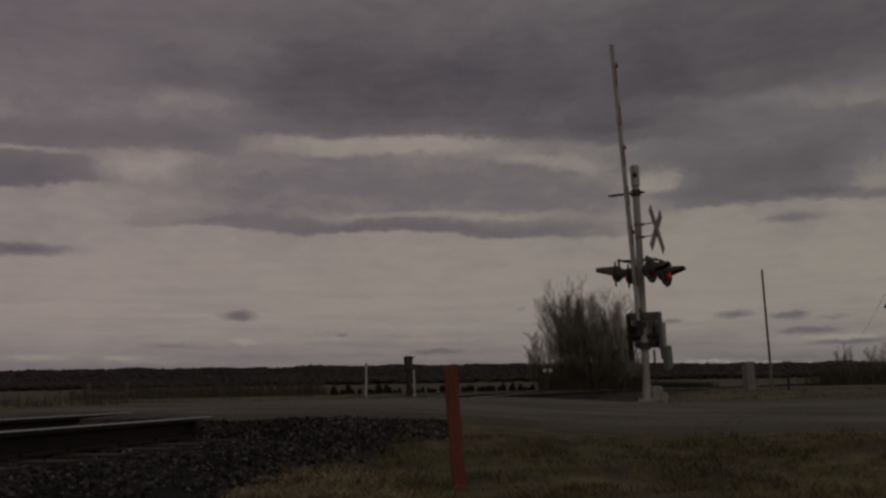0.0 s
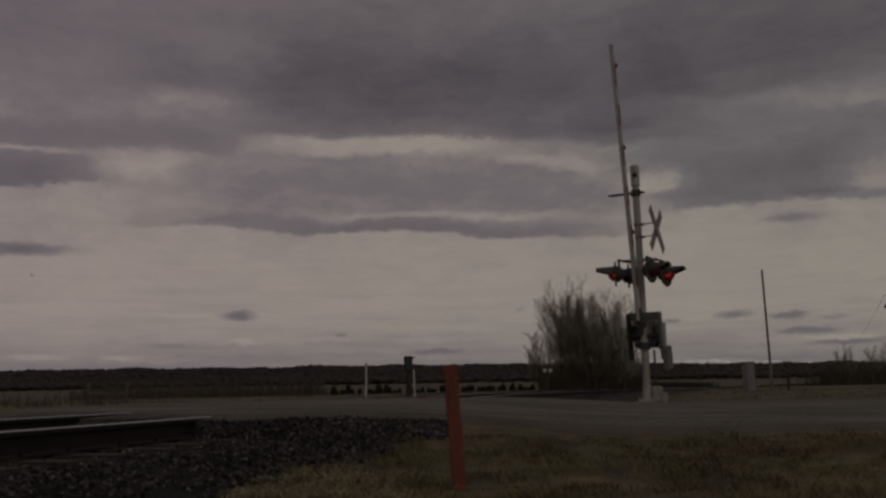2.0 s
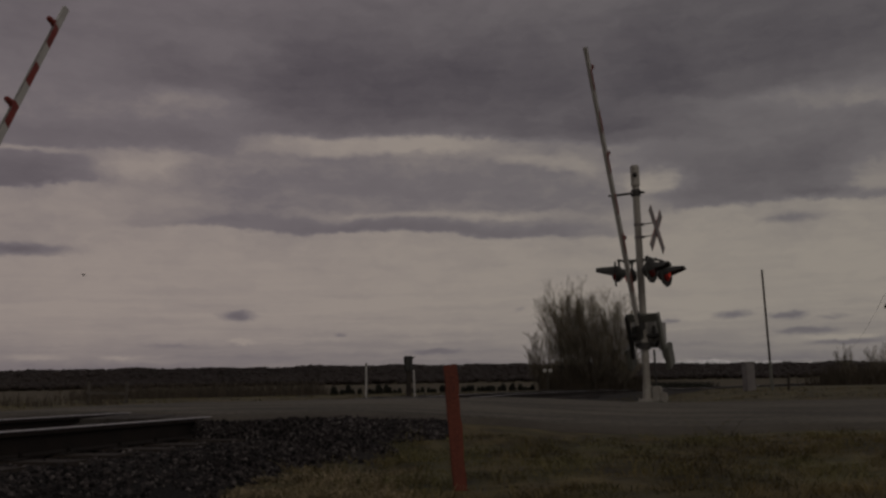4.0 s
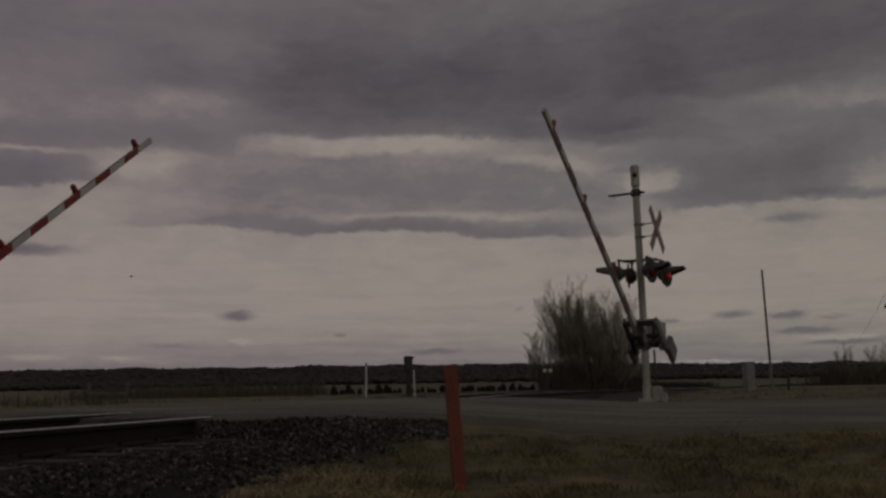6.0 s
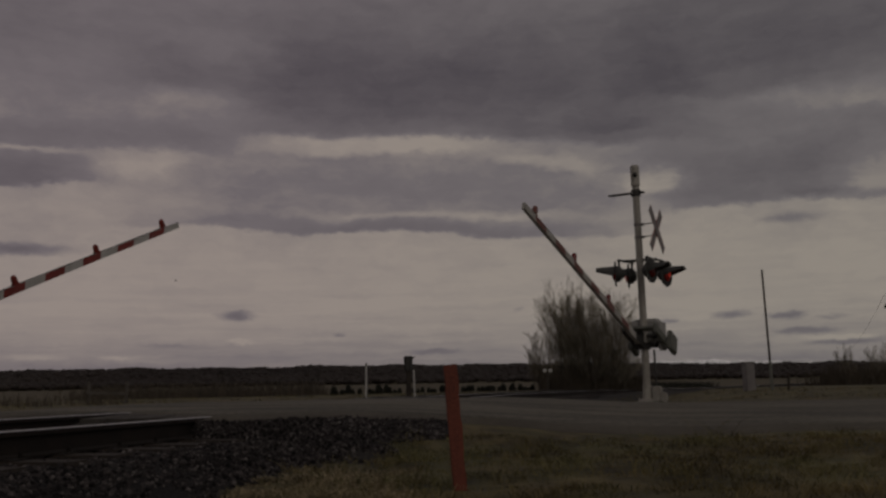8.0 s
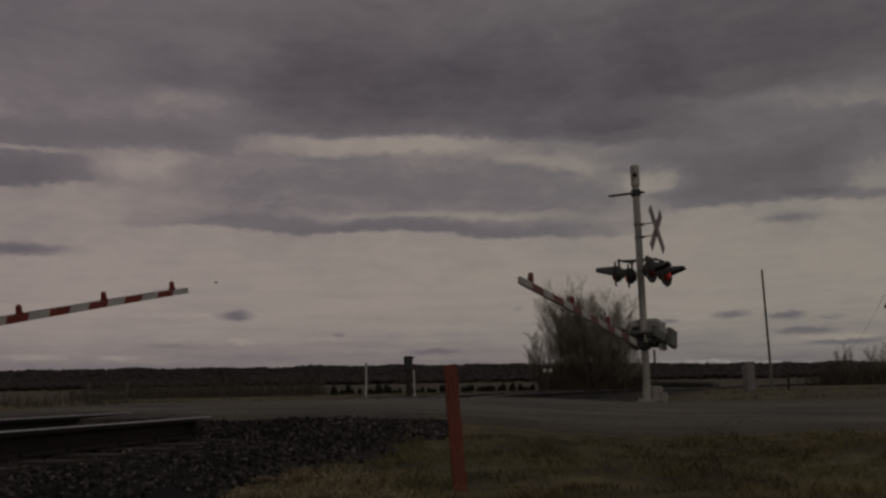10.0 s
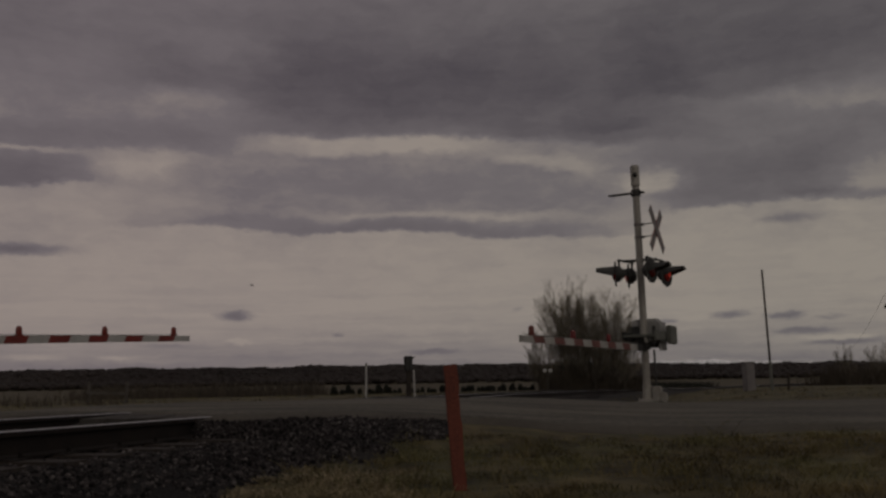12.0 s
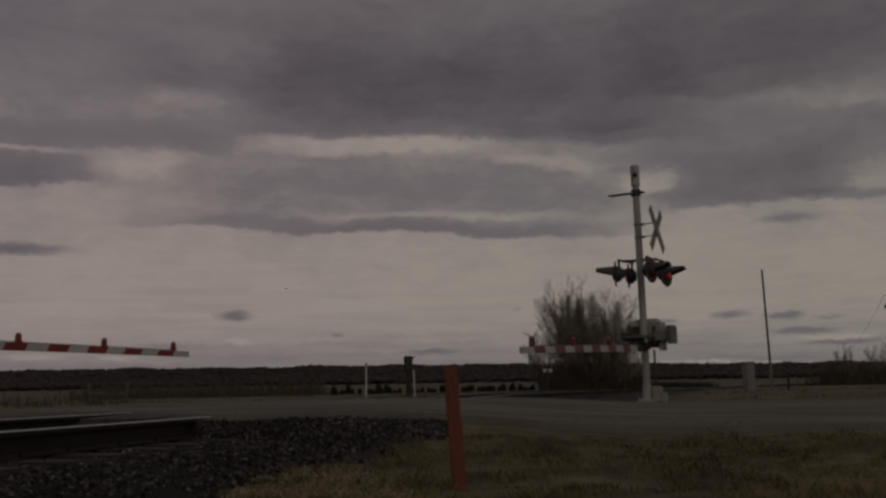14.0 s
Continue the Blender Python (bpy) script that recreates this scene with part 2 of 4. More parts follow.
def ground_height(x, y):
    x, y = np.asarray(x, float), np.asarray(y, float)
    shape = x.shape
    x, y = x.ravel(), y.ravel()
    z = natural(x, y) + hill(x, y)
    s, n, rail = track_frame(x, y)
    near = s < 240
    bank = rail - 0.42 - (np.abs(n) - 1.7) / 3.2
    z = np.where(near & (np.abs(n) < 9) & (bank > z), bank, z)
    z = np.where(near & (np.abs(n) < 1.7), rail - 0.42, z)
    z = z - 0.28 * np.exp(-((n - 3.6) / 1.9) ** 2) * ease(y, 19.5, 23) * (1 - ease(s, 90, 160))
    z = z + (0.045 * wobble(x, y, 0.9, 14) + 0.02 * wobble(x, y, 0.4, 15)) * (np.abs(n) > 2.0) * (1 - ease(y, 30, 60))
    road = road_height(x, y) - 0.06
    inside = ease(y, ROAD_NEAR - 1.6, ROAD_NEAR - 0.1) * (1 - ease(y, ROAD_FAR + 0.1, ROAD_FAR + 2.4))
    z = z + (np.minimum(road, z + 9) - z) * inside
    return z.reshape(shape)


def height(x, y):
    return float(ground_height(np.array([x]), np.array([y]))[0])


# ---- ground ----
def build_ground():
    u = np.linspace(-1, 1, 341)
    xs = 26 * np.sinh(u * 5.85) / np.sinh(1.0) / 1.6
    v = np.linspace(0, 1, 301)
    ys = 5 + 26 * np.sinh((v - 0.28) * 8.2) / np.sinh(1.0) / 1.9
    ys = np.concatenate([[-2100, -900, -380, -160, -80], ys])
    gx, gy = np.meshgrid(np.clip(xs, -4300, 4300), np.clip(ys, -2200, 4300))
    gz = ground_height(gx, gy)
    verts = np.stack([gx.ravel(), gy.ravel(), gz.ravel()], 1)
    rows, cols = gx.shape
    i = (np.arange(rows - 1)[:, None] * cols + np.arange(cols - 1)[None, :]).ravel()
    faces = np.stack([i, i + 1, i + cols + 1, i + cols], 1)
    mid = verts[faces].mean(1)
    far = np.hypot(mid[:, 0], mid[:, 1]) > 75 + 14 * wobble(mid[:, 0], mid[:, 1], 60, 9)
    kind = far.astype(int)
    s, n, rail = track_frame(mid[:, 0], mid[:, 1])
    stony = (n > -2.6) & (n < 1.78 + 0.26 * np.clip(s, 0, 4)) & (s < 5)
    cinder = (np.abs(n) < 4.6 + 0.6 * wobble(mid[:, 0], mid[:, 1], 3, 3)) & (s > 11) & (s < 75)
    kind[stony | cinder] = 2
    ob = soup("ground", verts, faces, [M_SOIL, M_FIELD, M_CINDER], True, kind)
    return tagged(ob, "dry brown grassland running out to stubble fields", "ground", kind="structure")


def road_flare(x):
    """How far the road's near edge swings out and back where the track meets it."""
    return -0.65 * np.exp(-((x + 2.05) / 0.5) ** 2) + np.minimum(0.75 * np.maximum(-2.3 - x, 0), 1.4)


def road_wander(x, k):
    """The ragged line of the shoulders' edges."""
    return 0.16 * np.sin(x * 1.7 + k) + 0.1 * np.sin(x * 4.1)


def build_road():
    xs = np.concatenate([np.linspace(-60, -14, 24), np.linspace(-13.5, 16, 150), np.linspace(17, 90, 30)])
    lanes = [(-0.8, -0.50), (-0.3, -0.05), (0.0, 0.0), (0.25, 0.012), (2.5, 0.03), (4.6, 0.05), (7.0, 0.025), (9.0, 0.0), (9.3, 0.0), (9.9, -0.05), (10.9, -0.45)]
    verts, faces, index = [], [], []
    for x in xs:
        for k, (off, up) in enumerate(lanes):
            edge = float(road_wander(x, k)) if k in (0, 1, 9, 10) else 0
            y = ROAD_NEAR + off + edge + 0.02 * x + (float(road_flare(x)) if k < 4 else 0)
            verts.append((x, y, 0))
    verts = np.array(verts)
    n = len(lanes)
    verts[:, 2] = road_height(verts[:, 0], verts[:, 1]) + np.tile([l[1] for l in lanes], len(xs))
    for i in range(len(xs) - 1):
        for k in range(n - 1):
            q = i * n + k
            faces.append((q, q + n, q + n + 1, q + 1))
            index.append(0 if 2 <= k <= 7 else 2 if k < 1 and -2.7 < xs[i] < -0.1 else 1)
    ob = soup("road", verts, faces, [M_ROAD, M_GRAVEL, M_BALLAST], True, index)
    return tagged(ob, "worn grey two-lane road with gravel edges", "road", kind="structure")


build_ground()
build_road()


# ---- sky ----
def build_sky():
    """Far curved sheet of cloud, mapped in degrees of azimuth and height; it drifts."""
    R, verts, faces, uvs = 4400, [], [], []
    az, el = np.linspace(-48, 48, 49), np.linspace(-3, 42, 16)
    for b in el:
        for a in az:
            verts.append((R * math.sin(radians(a)) * math.cos(radians(b)), R * math.cos(radians(a)) * math.cos(radians(b)), R * math.sin(radians(b))))
            uvs.append((a, b))
    w = len(az)
    for j in range(len(el) - 1):
        for i in range(w - 1):
            q = j * w + i
            faces.append((q, q + 1, q + w + 1, q + w))
    m = bpy.data.materials.new("cloud_sheet")
    m.use_nodes = True
    n, l = m.node_tree.nodes, m.node_tree.links
    n.clear()
    uv = n.new("ShaderNodeUVMap")
    uv.uv_map = "degrees"

    def math_node(op, a, b=None, c=None):
        node = n.new("ShaderNodeMath")
        node.operation = op
        for k, v in enumerate((a, b, c)):
            if v is None:
                continue
            if isinstance(v, (int, float)):
                node.inputs[k].default_value = v
            else:
                l.new(v, node.inputs[k])
        return node.outputs[0]

    def vec_node(op, a, b):
        node = n.new("ShaderNodeVectorMath")
        node.operation = op
        for k, v in enumerate((a, b)):
            if isinstance(v, tuple):
                node.inputs[k].default_value = v
            else:
                l.new(v, node.inputs[k])
        return node.outputs["Value"] if op == "LENGTH" else node.outputs["Vector"]

    def noise_of(vector, scale, detail, rough=0.55):
        t = n.new("ShaderNodeTexNoise")
        t.inputs["Scale"].default_value, t.inputs["Detail"].default_value, t.inputs["Roughness"].default_value = scale, detail, rough
        l.new(vector, t.inputs["Vector"])
        return t

    def span(value, a, b, c, d):
        node = n.new("ShaderNodeMapRange")
        node.interpolation_type = "SMOOTHSTEP"
        l.new(value, node.inputs["Value"])
        for key, v in zip(("From Min", "From Max", "To Min", "To Max"), (a, b, c, d)):
            node.inputs[key].default_value = v
        return node.outputs["Result"]

    flat = vec_node("MULTIPLY", uv.outputs["UV"], (0.5, 1.0, 0.0))
    warp_noise = noise_of(flat, 0.27, 6, 0.6)
    warp = vec_node("MULTIPLY", vec_node("SUBTRACT", warp_noise.outputs["Color"], (0.5, 0.5, 0.5)), (5.0, 2.1, 0.0))
    fine_noise = noise_of(vec_node("MULTIPLY", uv.outputs["UV"], (0.6, 1.0, 0.0)), 1.5, 5, 0.6)
    fine_warp = vec_node("MULTIPLY", vec_node("SUBTRACT", fine_noise.outputs["Color"], (0.5, 0.5, 0.5)), (1.7, 0.8, 0.0))
    bent = vec_node("ADD", vec_node("ADD", uv.outputs["UV"], warp), fine_warp)
    split = n.new("ShaderNodeSeparateXYZ")
    l.new(bent, split.inputs[0])
    height_angle = split.outputs["Y"]
    slight = vec_node("ADD", uv.outputs["UV"], vec_node("ADD", vec_node("MULTIPLY", warp, (0.12, 0.06, 0.0)), vec_node("MULTIPLY", fine_warp, (0.9, 0.65, 0.0))))
    edged = vec_node("ADD", uv.outputs["UV"], vec_node("ADD", vec_node("MULTIPLY", warp, (1.0, 0.85, 0.0)), vec_node("MULTIPLY", fine_warp, (1.0, 0.8, 0.0))))
    parts = n.new("ShaderNodeSeparateXYZ")
    l.new(edged, parts.inputs[0])
    across, up = parts.outputs["X"], parts.outputs["Y"]
    total = span(height_angle, 6.0, 16.0, 0.03, 0.42)
    total = math_node("ADD", total, span(height_angle, 15.0, 18.5, 0.0, 0.24))
    total = math_node("ADD", total, span(up, 0.3, 4.0, 0.36, 0.0))
    streak = noise_of(vec_node("MULTIPLY", slight, (0.11, 1.9, 0.0)), 1.0, 4, 0.55).outputs["Fac"]
    total = math_node("ADD", total, math_node("MULTIPLY", math_node("SUBTRACT", streak, 0.47), span(up, 1.5, 8.0, 0.55, 0.12)))
    # decks: a firm lower edge, a soft top, thin ends
    for a0, a1, e0, e1, soft, thick, amount in DARK_DECKS + PALE_BANDS:
        tip = 0.16 * (a1 - a0) + 0.5
        slope = (e1 - e0) / (a1 - a0)
        over = math_node("SUBTRACT", math_node("MULTIPLY_ADD", across, -slope, up), e0 - slope * a0)
        body = math_node("MULTIPLY", span(over, -soft, soft, 0.0, 1.15 * amount), span(over, 0.35 * thick, 1.35 * thick, 1.0, 0.0))
        ends = math_node("MULTIPLY", span(across, a0 - tip, a0 + tip, 0.0, 1.0), span(across, a1 - tip, a1 + tip, 1.0, 0.0))
        total = math_node("ADD", total, math_node("MULTIPLY", body, ends))
    for cx, cy, rx, ry, amount in SMALL_CLOUDS + PALE_CLOUDS:
        d = vec_node("MULTIPLY", vec_node("SUBTRACT", slight, (cx, cy, 0.0)), (1 / rx, 1 / ry, 0.0))
        total = math_node("ADD", total, span(vec_node("LENGTH", d, d), 0.0, 1.0, amount, 0.0))
    billow = noise_of(vec_node("MULTIPLY", bent, (0.42, 1.0, 0.0)), 0.42, 9, 0.58).outputs["Fac"]
    wisp = noise_of(vec_node("MULTIPLY", bent, (0.42, 1.0, 0.0)), 1.3, 6, 0.6).outputs["Fac"]
    both = math_node("ADD", math_node("MULTIPLY", math_node("SUBTRACT", billow, 0.5), 0.8), math_node("MULTIPLY", math_node("SUBTRACT", wisp, 0.5), 0.4))
    strength = span(height_angle, 1.0, 11.0, 0.25, 0.75)
    total = math_node("ADD", total, math_node("MULTIPLY", both, strength))
    r = n.new("ShaderNodeValToRGB")
    r.color_ramp.elements[0].position, r.color_ramp.elements[0].color = 0.0, SKY_PALE
    r.color_ramp.elements[1].position, r.color_ramp.elements[1].color = 1.0, SKY_DARK
    mid = r.color_ramp.elements.new(0.39)
    mid.color = SKY_MID
    l.new(math_node("MULTIPLY", total, 0.78), r.inputs["Fac"])
    glow = n.new("ShaderNodeEmission")
    glow.inputs["Strength"].default_value = 1.0
    place = n.new("ShaderNodeSeparateXYZ")
    l.new(uv.outputs["UV"], place.inputs[0])
    tint = n.new("ShaderNodeMix")
    tint.data_type = "RGBA"
    l.new(span(place.outputs["X"], -22, 22, 0.0, 1.0), tint.inputs["Factor"])
    tint.inputs["A"].default_value, tint.inputs["B"].default_value = (1.03, 0.992, 0.985, 1), (0.98, 1.0, 0.945, 1)
    toned = n.new("ShaderNodeMix")
    toned.data_type, toned.blend_type = "RGBA", "MULTIPLY"
    toned.inputs["Factor"].default_value = 1.0
    l.new(r.outputs["Color"], toned.inputs["A"])
    l.new(tint.outputs["Result"], toned.inputs["B"])
    l.new(toned.outputs["Result"], glow.inputs["Color"])
    end = n.new("ShaderNodeOutputMaterial")
    l.new(glow.outputs[0], end.inputs["Surface"])
    ob = soup("backdrop", verts, faces, m, True)
    layer = ob.data.uv_layers.new(name="degrees")
    loops = np.empty(len(ob.data.loops), dtype=np.int32)
    ob.data.loops.foreach_get("vertex_index", loops)
    layer.data.foreach_set("uv", np.array(uvs, dtype=np.float32)[loops].ravel())
    return tagged(ob, "overcast evening sky with dark grey cloud banks", "sky", kind="structure")


# decks: azimuth and height of the two ends of the lower edge, its softness, thickness (degrees), weight; clouds: azimuth, height, half width, half height, weight
SKY_PALE, SKY_MID, SKY_DARK = (0.668, 0.580, 0.530, 1), (0.362, 0.322, 0.346, 1), (0.174, 0.153, 0.180, 1)
DARK_DECKS = [
    (-10.3, 13.5, 14.68, 13.65, 0.31, 7.0, 0.50), (-17.9, -8.2, 17.27, 15.62, 0.82, 2.56, 0.20), (-27.6, -13.3, 12.92, 13.46, 0.34, 1.70, 0.30),
    (-27.4, -20.2, 10.36, 11.20, 0.20, 2.11, 0.52), (-14.2, 12.0, 10.14, 9.67, 0.34, 3.24, 0.24), (-16.6, 11.6, 9.02, 8.22, 0.17, 1.23, 0.36),
    (13.8, 23.3, 9.51, 9.72, 0.24, 3.07, 0.46), (12.7, 27.7, 11.95, 11.09, 0.89, 4.26, 0.26), (21.2, 27.5, 9.49, 9.07, 0.14, 0.75, 0.30),
    (18.5, 22.9, 8.49, 8.30, 0.17, 0.48, 0.14), (-27.3, -21.3, 6.95, 7.26, 0.14, 0.75, 0.24), (-7.5, 6.9, 8.70, 8.20, 0.14, 0.68, 0.16),
    (7.8, 13.2, 14.36, 14.37, 0.20, 1.02, 0.20), (12.0, 27.9, 15.60, 16.20, 0.80, 9.00, 0.36),
]
PALE_BANDS = [
    (-9.6, 2.9, 13.37, 13.47, 0.27, 1.64, -0.30), (2.9, 9.9, 12.80, 11.92, 0.27, 1.02, -0.26), (11.7, 14.8, 10.75, 10.70, 0.27, 1.16, -0.36),
    (-22.6, -14.9, 11.31, 12.28, 0.55, 1.77, -0.24), (-16.6, -12.0, 15.83, 15.94, 0.34, 1.16, -0.16), (-6.5, 6.2, 9.51, 9.38, 0.17, 0.48, -0.16),
    (20.3, 27.9, 14.82, 14.23, 0.27, 0.75, -0.14), (-27.6, -21.8, 12.65, 12.88, 0.17, 0.34, -0.30), (11.6, 21.6, 15.60, 15.37, 0.27, 0.61, -0.10),
]
SMALL_CLOUDS = [
    (-12.2, 3.76, 1.57, 0.44, 0.70), (-24.1, 7.48, 3.24, 0.48, 0.50), (17.0, 3.30, 1.50, 0.34, 0.55), (20.0, 3.16, 1.64, 0.34, 0.60),
    (20.9, 2.26, 2.59, 0.31, 0.50), (22.9, 1.61, 3.07, 0.24, 0.45), (-0.6, 1.52, 2.59, 0.27, 0.40), (20.4, 8.58, 2.39, 0.38, 0.35),
    (13.4, 3.02, 0.75, 0.20, 0.40), (-6.1, 2.61, 0.51, 0.20, 0.30), (-16.1, 2.04, 2.39, 0.17, 0.20), (22.4, 2.97, 1.23, 0.20, 0.30),
    (4.7, 3.92, 0.48, 0.20, 0.20),
]
PALE_CLOUDS = [
    (-23.3, 1.46, 2.39, 0.27, -0.25), (-11.9, 2.27, 1.23, 0.24, -0.28), (22.9, 1.89, 2.73, 0.20, -0.35), (-18.7, 1.36, 1.57, 0.24, -0.25), (15.0, 0.63, 2.39, 0.20, -0.20),
]
backdrop = build_sky()


# ---- railway ----
CROSSING = (2.85, 14.2)


def sweep(profile, s0, s1, step=1.0, lift=0.0):
    """Carries an (n, up) outline along the track."""
    ss = np.arange(s0, s1 + 1e-6, step)
    verts, faces, k = [], [], len(profile)
    for s in ss:
        for n, up in profile:
            verts.append(track_at(s, n, up + lift))
    for i in range(len(ss) - 1):
        for j in range(k):
            q, r = i * k + j, i * k + (j + 1) % k
            faces.append((q, q + k, r + k, r))
    return np.array(verts), faces


def build_track():
    track = thing("railway_track", Matrix(), "single railway track with rusty rails on dark ties", "railway track")
    rail = [(-0.07, -0.172), (0.07, -0.172), (0.07, -0.16), (0.012, -0.145), (0.012, -0.045), (0.036, -0.036), (0.036, -0.016), (0.036, -0.006),
            (0.028, 0.0), (-0.028, 0.0), (-0.036, -0.006), (-0.036, -0.016), (-0.036, -0.036), (-0.012, -0.045), (-0.012, -0.145), (-0.07, -0.16)]
    for side in (0.7535, -0.7535):
        outline = [(side + n, up + (0.014 if side < 0 else 0)) for n, up in rail]
        verts, faces = sweep(outline, -18, 235, 1.0)
        index = [1 if j % 16 in (7, 8, 9) else 0 for j in range(len(faces))]
        ob = soup("rail", verts, faces, [M_RAIL, M_RAILTOP], False, index)
        ob.parent = track
        tagged(ob, "rusty steel rail with polished head")
    bm = box(bmesh.new(), (2.6, 0.23, 0.17), bevel=0.012)
    first = part("tie", bm, M_TIE, track)
    plate = bmesh.new()
    box(plate, (0.3, 0.19, 0.016), bevel=0.004)
    for dx in (-0.1, 0.1):
        box(plate, (0.02, 0.02, 0.05), (dx, 0.05, 0.02))
    first_plate = part("tie_plate", plate, M_RAIL, first)
    s, k = -14.0, 0
    while s < 62:
        if not CROSSING[0] - 0.3 < s < CROSSING[1] + 0.2:
            m = track_pose(s, random.uniform(-0.03, 0.03), -0.175 - 0.085) @ pose(0, 0, 0, 0, 0, random.uniform(-1, 1))
            tie = first
            if k:
                tie = first.copy()
                scene.collection.objects.link(tie)
            tie.matrix_basis = m
            if s < 20:
                for side in (0.7535, -0.7535):
                    p = first_plate
                    if k or side < 0:
                        p = first_plate.copy()
                        scene.collection.objects.link(p)
                        p.parent = tie
                    p.matrix_basis = pose(side, 0, 0.086)
            k += 1
        s += 0.56
    # timber panels of the crossing: between the rails and outside them
    bm = box(bmesh.new(), (0.225, 2.68, 0.12), bevel=0.012)
    plank = None
    for n in (-1.2, -0.96, -0.53, -0.265, 0.0, 0.265, 0.53):
        for q in range(4):
            at = CROSSING[0] + 1.35 + q * 2.72 + random.uniform(-0.05, 0.05)
            m = track_pose(at, n, -0.046 + random.uniform(-0.006, 0.004)) @ pose(0, 0, 0, 0.59)
            if plank is None:
                plank = part("crossing_plank", bm, M_PLANK, track, "weathered timber crossing plank")
                ob = plank
            else:
                ob = plank.copy()
                scene.collection.objects.link(ob)
            ob.matrix_basis = m
    return track


def build_ballast():
    """The stone bed, its loose stones near by as parts and the rest as one heap of stones."""
    prof = [(-2.9, -0.75), (-1.55, -0.24), (-1.3, -0.205), (1.3, -0.205), (1.5, -0.24), (2.15, -0.50), (2.7, -0.80)]
    verts, faces = sweep(prof, -18, 200, 0.5)
    verts[:, 2] += 0.02 * wobble(verts[:, 0], verts[:, 1], 0.9, 4)
    bed = soup("ballast", verts, faces, M_BALLAST, True)
    tagged(bed, "dark crushed-stone ballast bank under the track", "ballast", kind="structure")
    rng = np.random.RandomState(3)
    ico = bmesh.new()
    bmesh.ops.create_icosphere(ico, subdivisions=1, radius=1)
    base = np.array([v.co[:] for v in ico.verts])
    tris = np.array([[v.index for v in f.verts] for f in ico.faces])
    ico.free()
    prof = np.array(prof)

    def places(count, s0, s1, n0, n1):
        s, n = rng.uniform(s0, s1, count), rng.uniform(n0, n1, count)
        up = np.interp(n, prof[:, 0], prof[:, 1])
        spots = np.array([track_at(a, b, c) for a, b, c in zip(s, n, up)])
        low = ground_height(spots[:, 0], spots[:, 1])
        spots[:, 2] = np.maximum(spots[:, 2], low) + 0.004
        clear = ~((s > CROSSING[0] - 0.15) & (s < CROSSING[1]) & (np.abs(n) < 1.42))
        road = (spots[:, 1] > ROAD_NEAR - 0.3) & (spots[:, 1] < ROAD_FAR + 0.6)
        toe = n < 1.78 + 0.26 * np.clip(s, 0, 4) + 0.18 * wobble(spots[:, 0], spots[:, 1], 0.7, 17)
        return spots[clear & ~road & toe]

    def stones(spots, lo, hi):
        k = len(spots)
        size = rng.uniform(lo, hi, (k, 1, 1)) * rng.uniform(0.6, 1.15, (k, 1, 3))
        shape = base[None] * rng.uniform(0.72, 1.22, (k, len(base), 1))
        a = rng.uniform(0, 6.28, k)
        c, s = np.cos(a)[:, None], np.sin(a)[:, None]
        shape = shape * size
        x, y = shape[..., 0] * c - shape[..., 1] * s, shape[..., 0] * s + shape[..., 1] * c
        v = np.stack([x, y, shape[..., 2]], -1) + spots[:, None, :]
        f = tris[None] + (np.arange(k) * len(base))[:, None, None]
        return v.reshape(-1, 3), f.reshape(-1, 3)

    near = np.concatenate([places(30000, -5, 9.5, 0.84, 2.75), places(4500, 1.2, 4.5, 2.4, 3.5)])
    v1, f1 = stones(near, 0.009, 0.022)
    mid = np.concatenate([places(3500, -6, 4, -1.6, 0.8), places(2500, 13, 40, -1.7, 2.2)])
    v2, f2 = stones(mid, 0.02, 0.04)
    # stones spilt down the road's edge beside the track
    spill_x, down = rng.uniform(-2.75, 0.1, 7500), rng.uniform(0, 1, 7500)
    foot = ROAD_NEAR - 0.8 + 0.02 * spill_x + road_flare(spill_x) + road_wander(spill_x, 0)
    brow = ROAD_NEAR - 0.3 + 0.02 * spill_x + road_flare(spill_x) + road_wander(spill_x, 1)
    spill_y = foot + (brow - foot) * down
    low, high = road_height(spill_x, foot) - 0.5, road_height(spill_x, brow) - 0.05
    spill_z = np.maximum(low + (high - low) * down, ground_height(spill_x, spill_y)) + 0.004
    fill_x, fill_y = rng.uniform(-1.9, 0.3, 5000), rng.uniform(7.7, 9.3, 5000)
    fs, fn, _ = track_frame(fill_x, fill_y)
    fits = fn < 1.72 + 0.26 * np.clip(fs, 0, 4) + 0.18 * wobble(fill_x, fill_y, 0.7, 17)
    fill_x, fill_y = fill_x[fits], fill_y[fits]
    fill = np.stack([fill_x, fill_y, ground_height(fill_x, fill_y) + 0.02], 1)
    v3, f3 = stones(np.concatenate([np.stack([spill_x, spill_y, spill_z], 1), fill]), 0.010, 0.023)
    v2, f2 = np.concatenate([v2, v3]), np.concatenate([f2, f3 + len(v2)])
    heap = soup("loose_stones", np.concatenate([v1, v2]), np.concatenate([f1, f2 + len(v1)]), M_STONE)
    heap.parent = bed
    tagged(heap, "loose crushed grey stones", kind="stuff")
    kinds = []
    for k in range(6):
        v, f = stones(np.zeros((1, 3)), 0.015, 0.028)
        me = bpy.data.meshes.new("stone")
        me.from_pydata(v.tolist(), [], f.tolist())
        me.materials.append(M_STONE)
        kinds.append(me)
    for k, p in enumerate(places(330, -1.5, 4.5, 0.9, 2.5)[:290]):
        ob = new("stone", kinds[k % 6])
        ob.parent = bed
        ob.matrix_basis = pose(p[0], p[1], p[2] + 0.012, rng.uniform(0, 360), rng.uniform(0, 360), rng.uniform(0, 360))


build_track()
build_ballast()

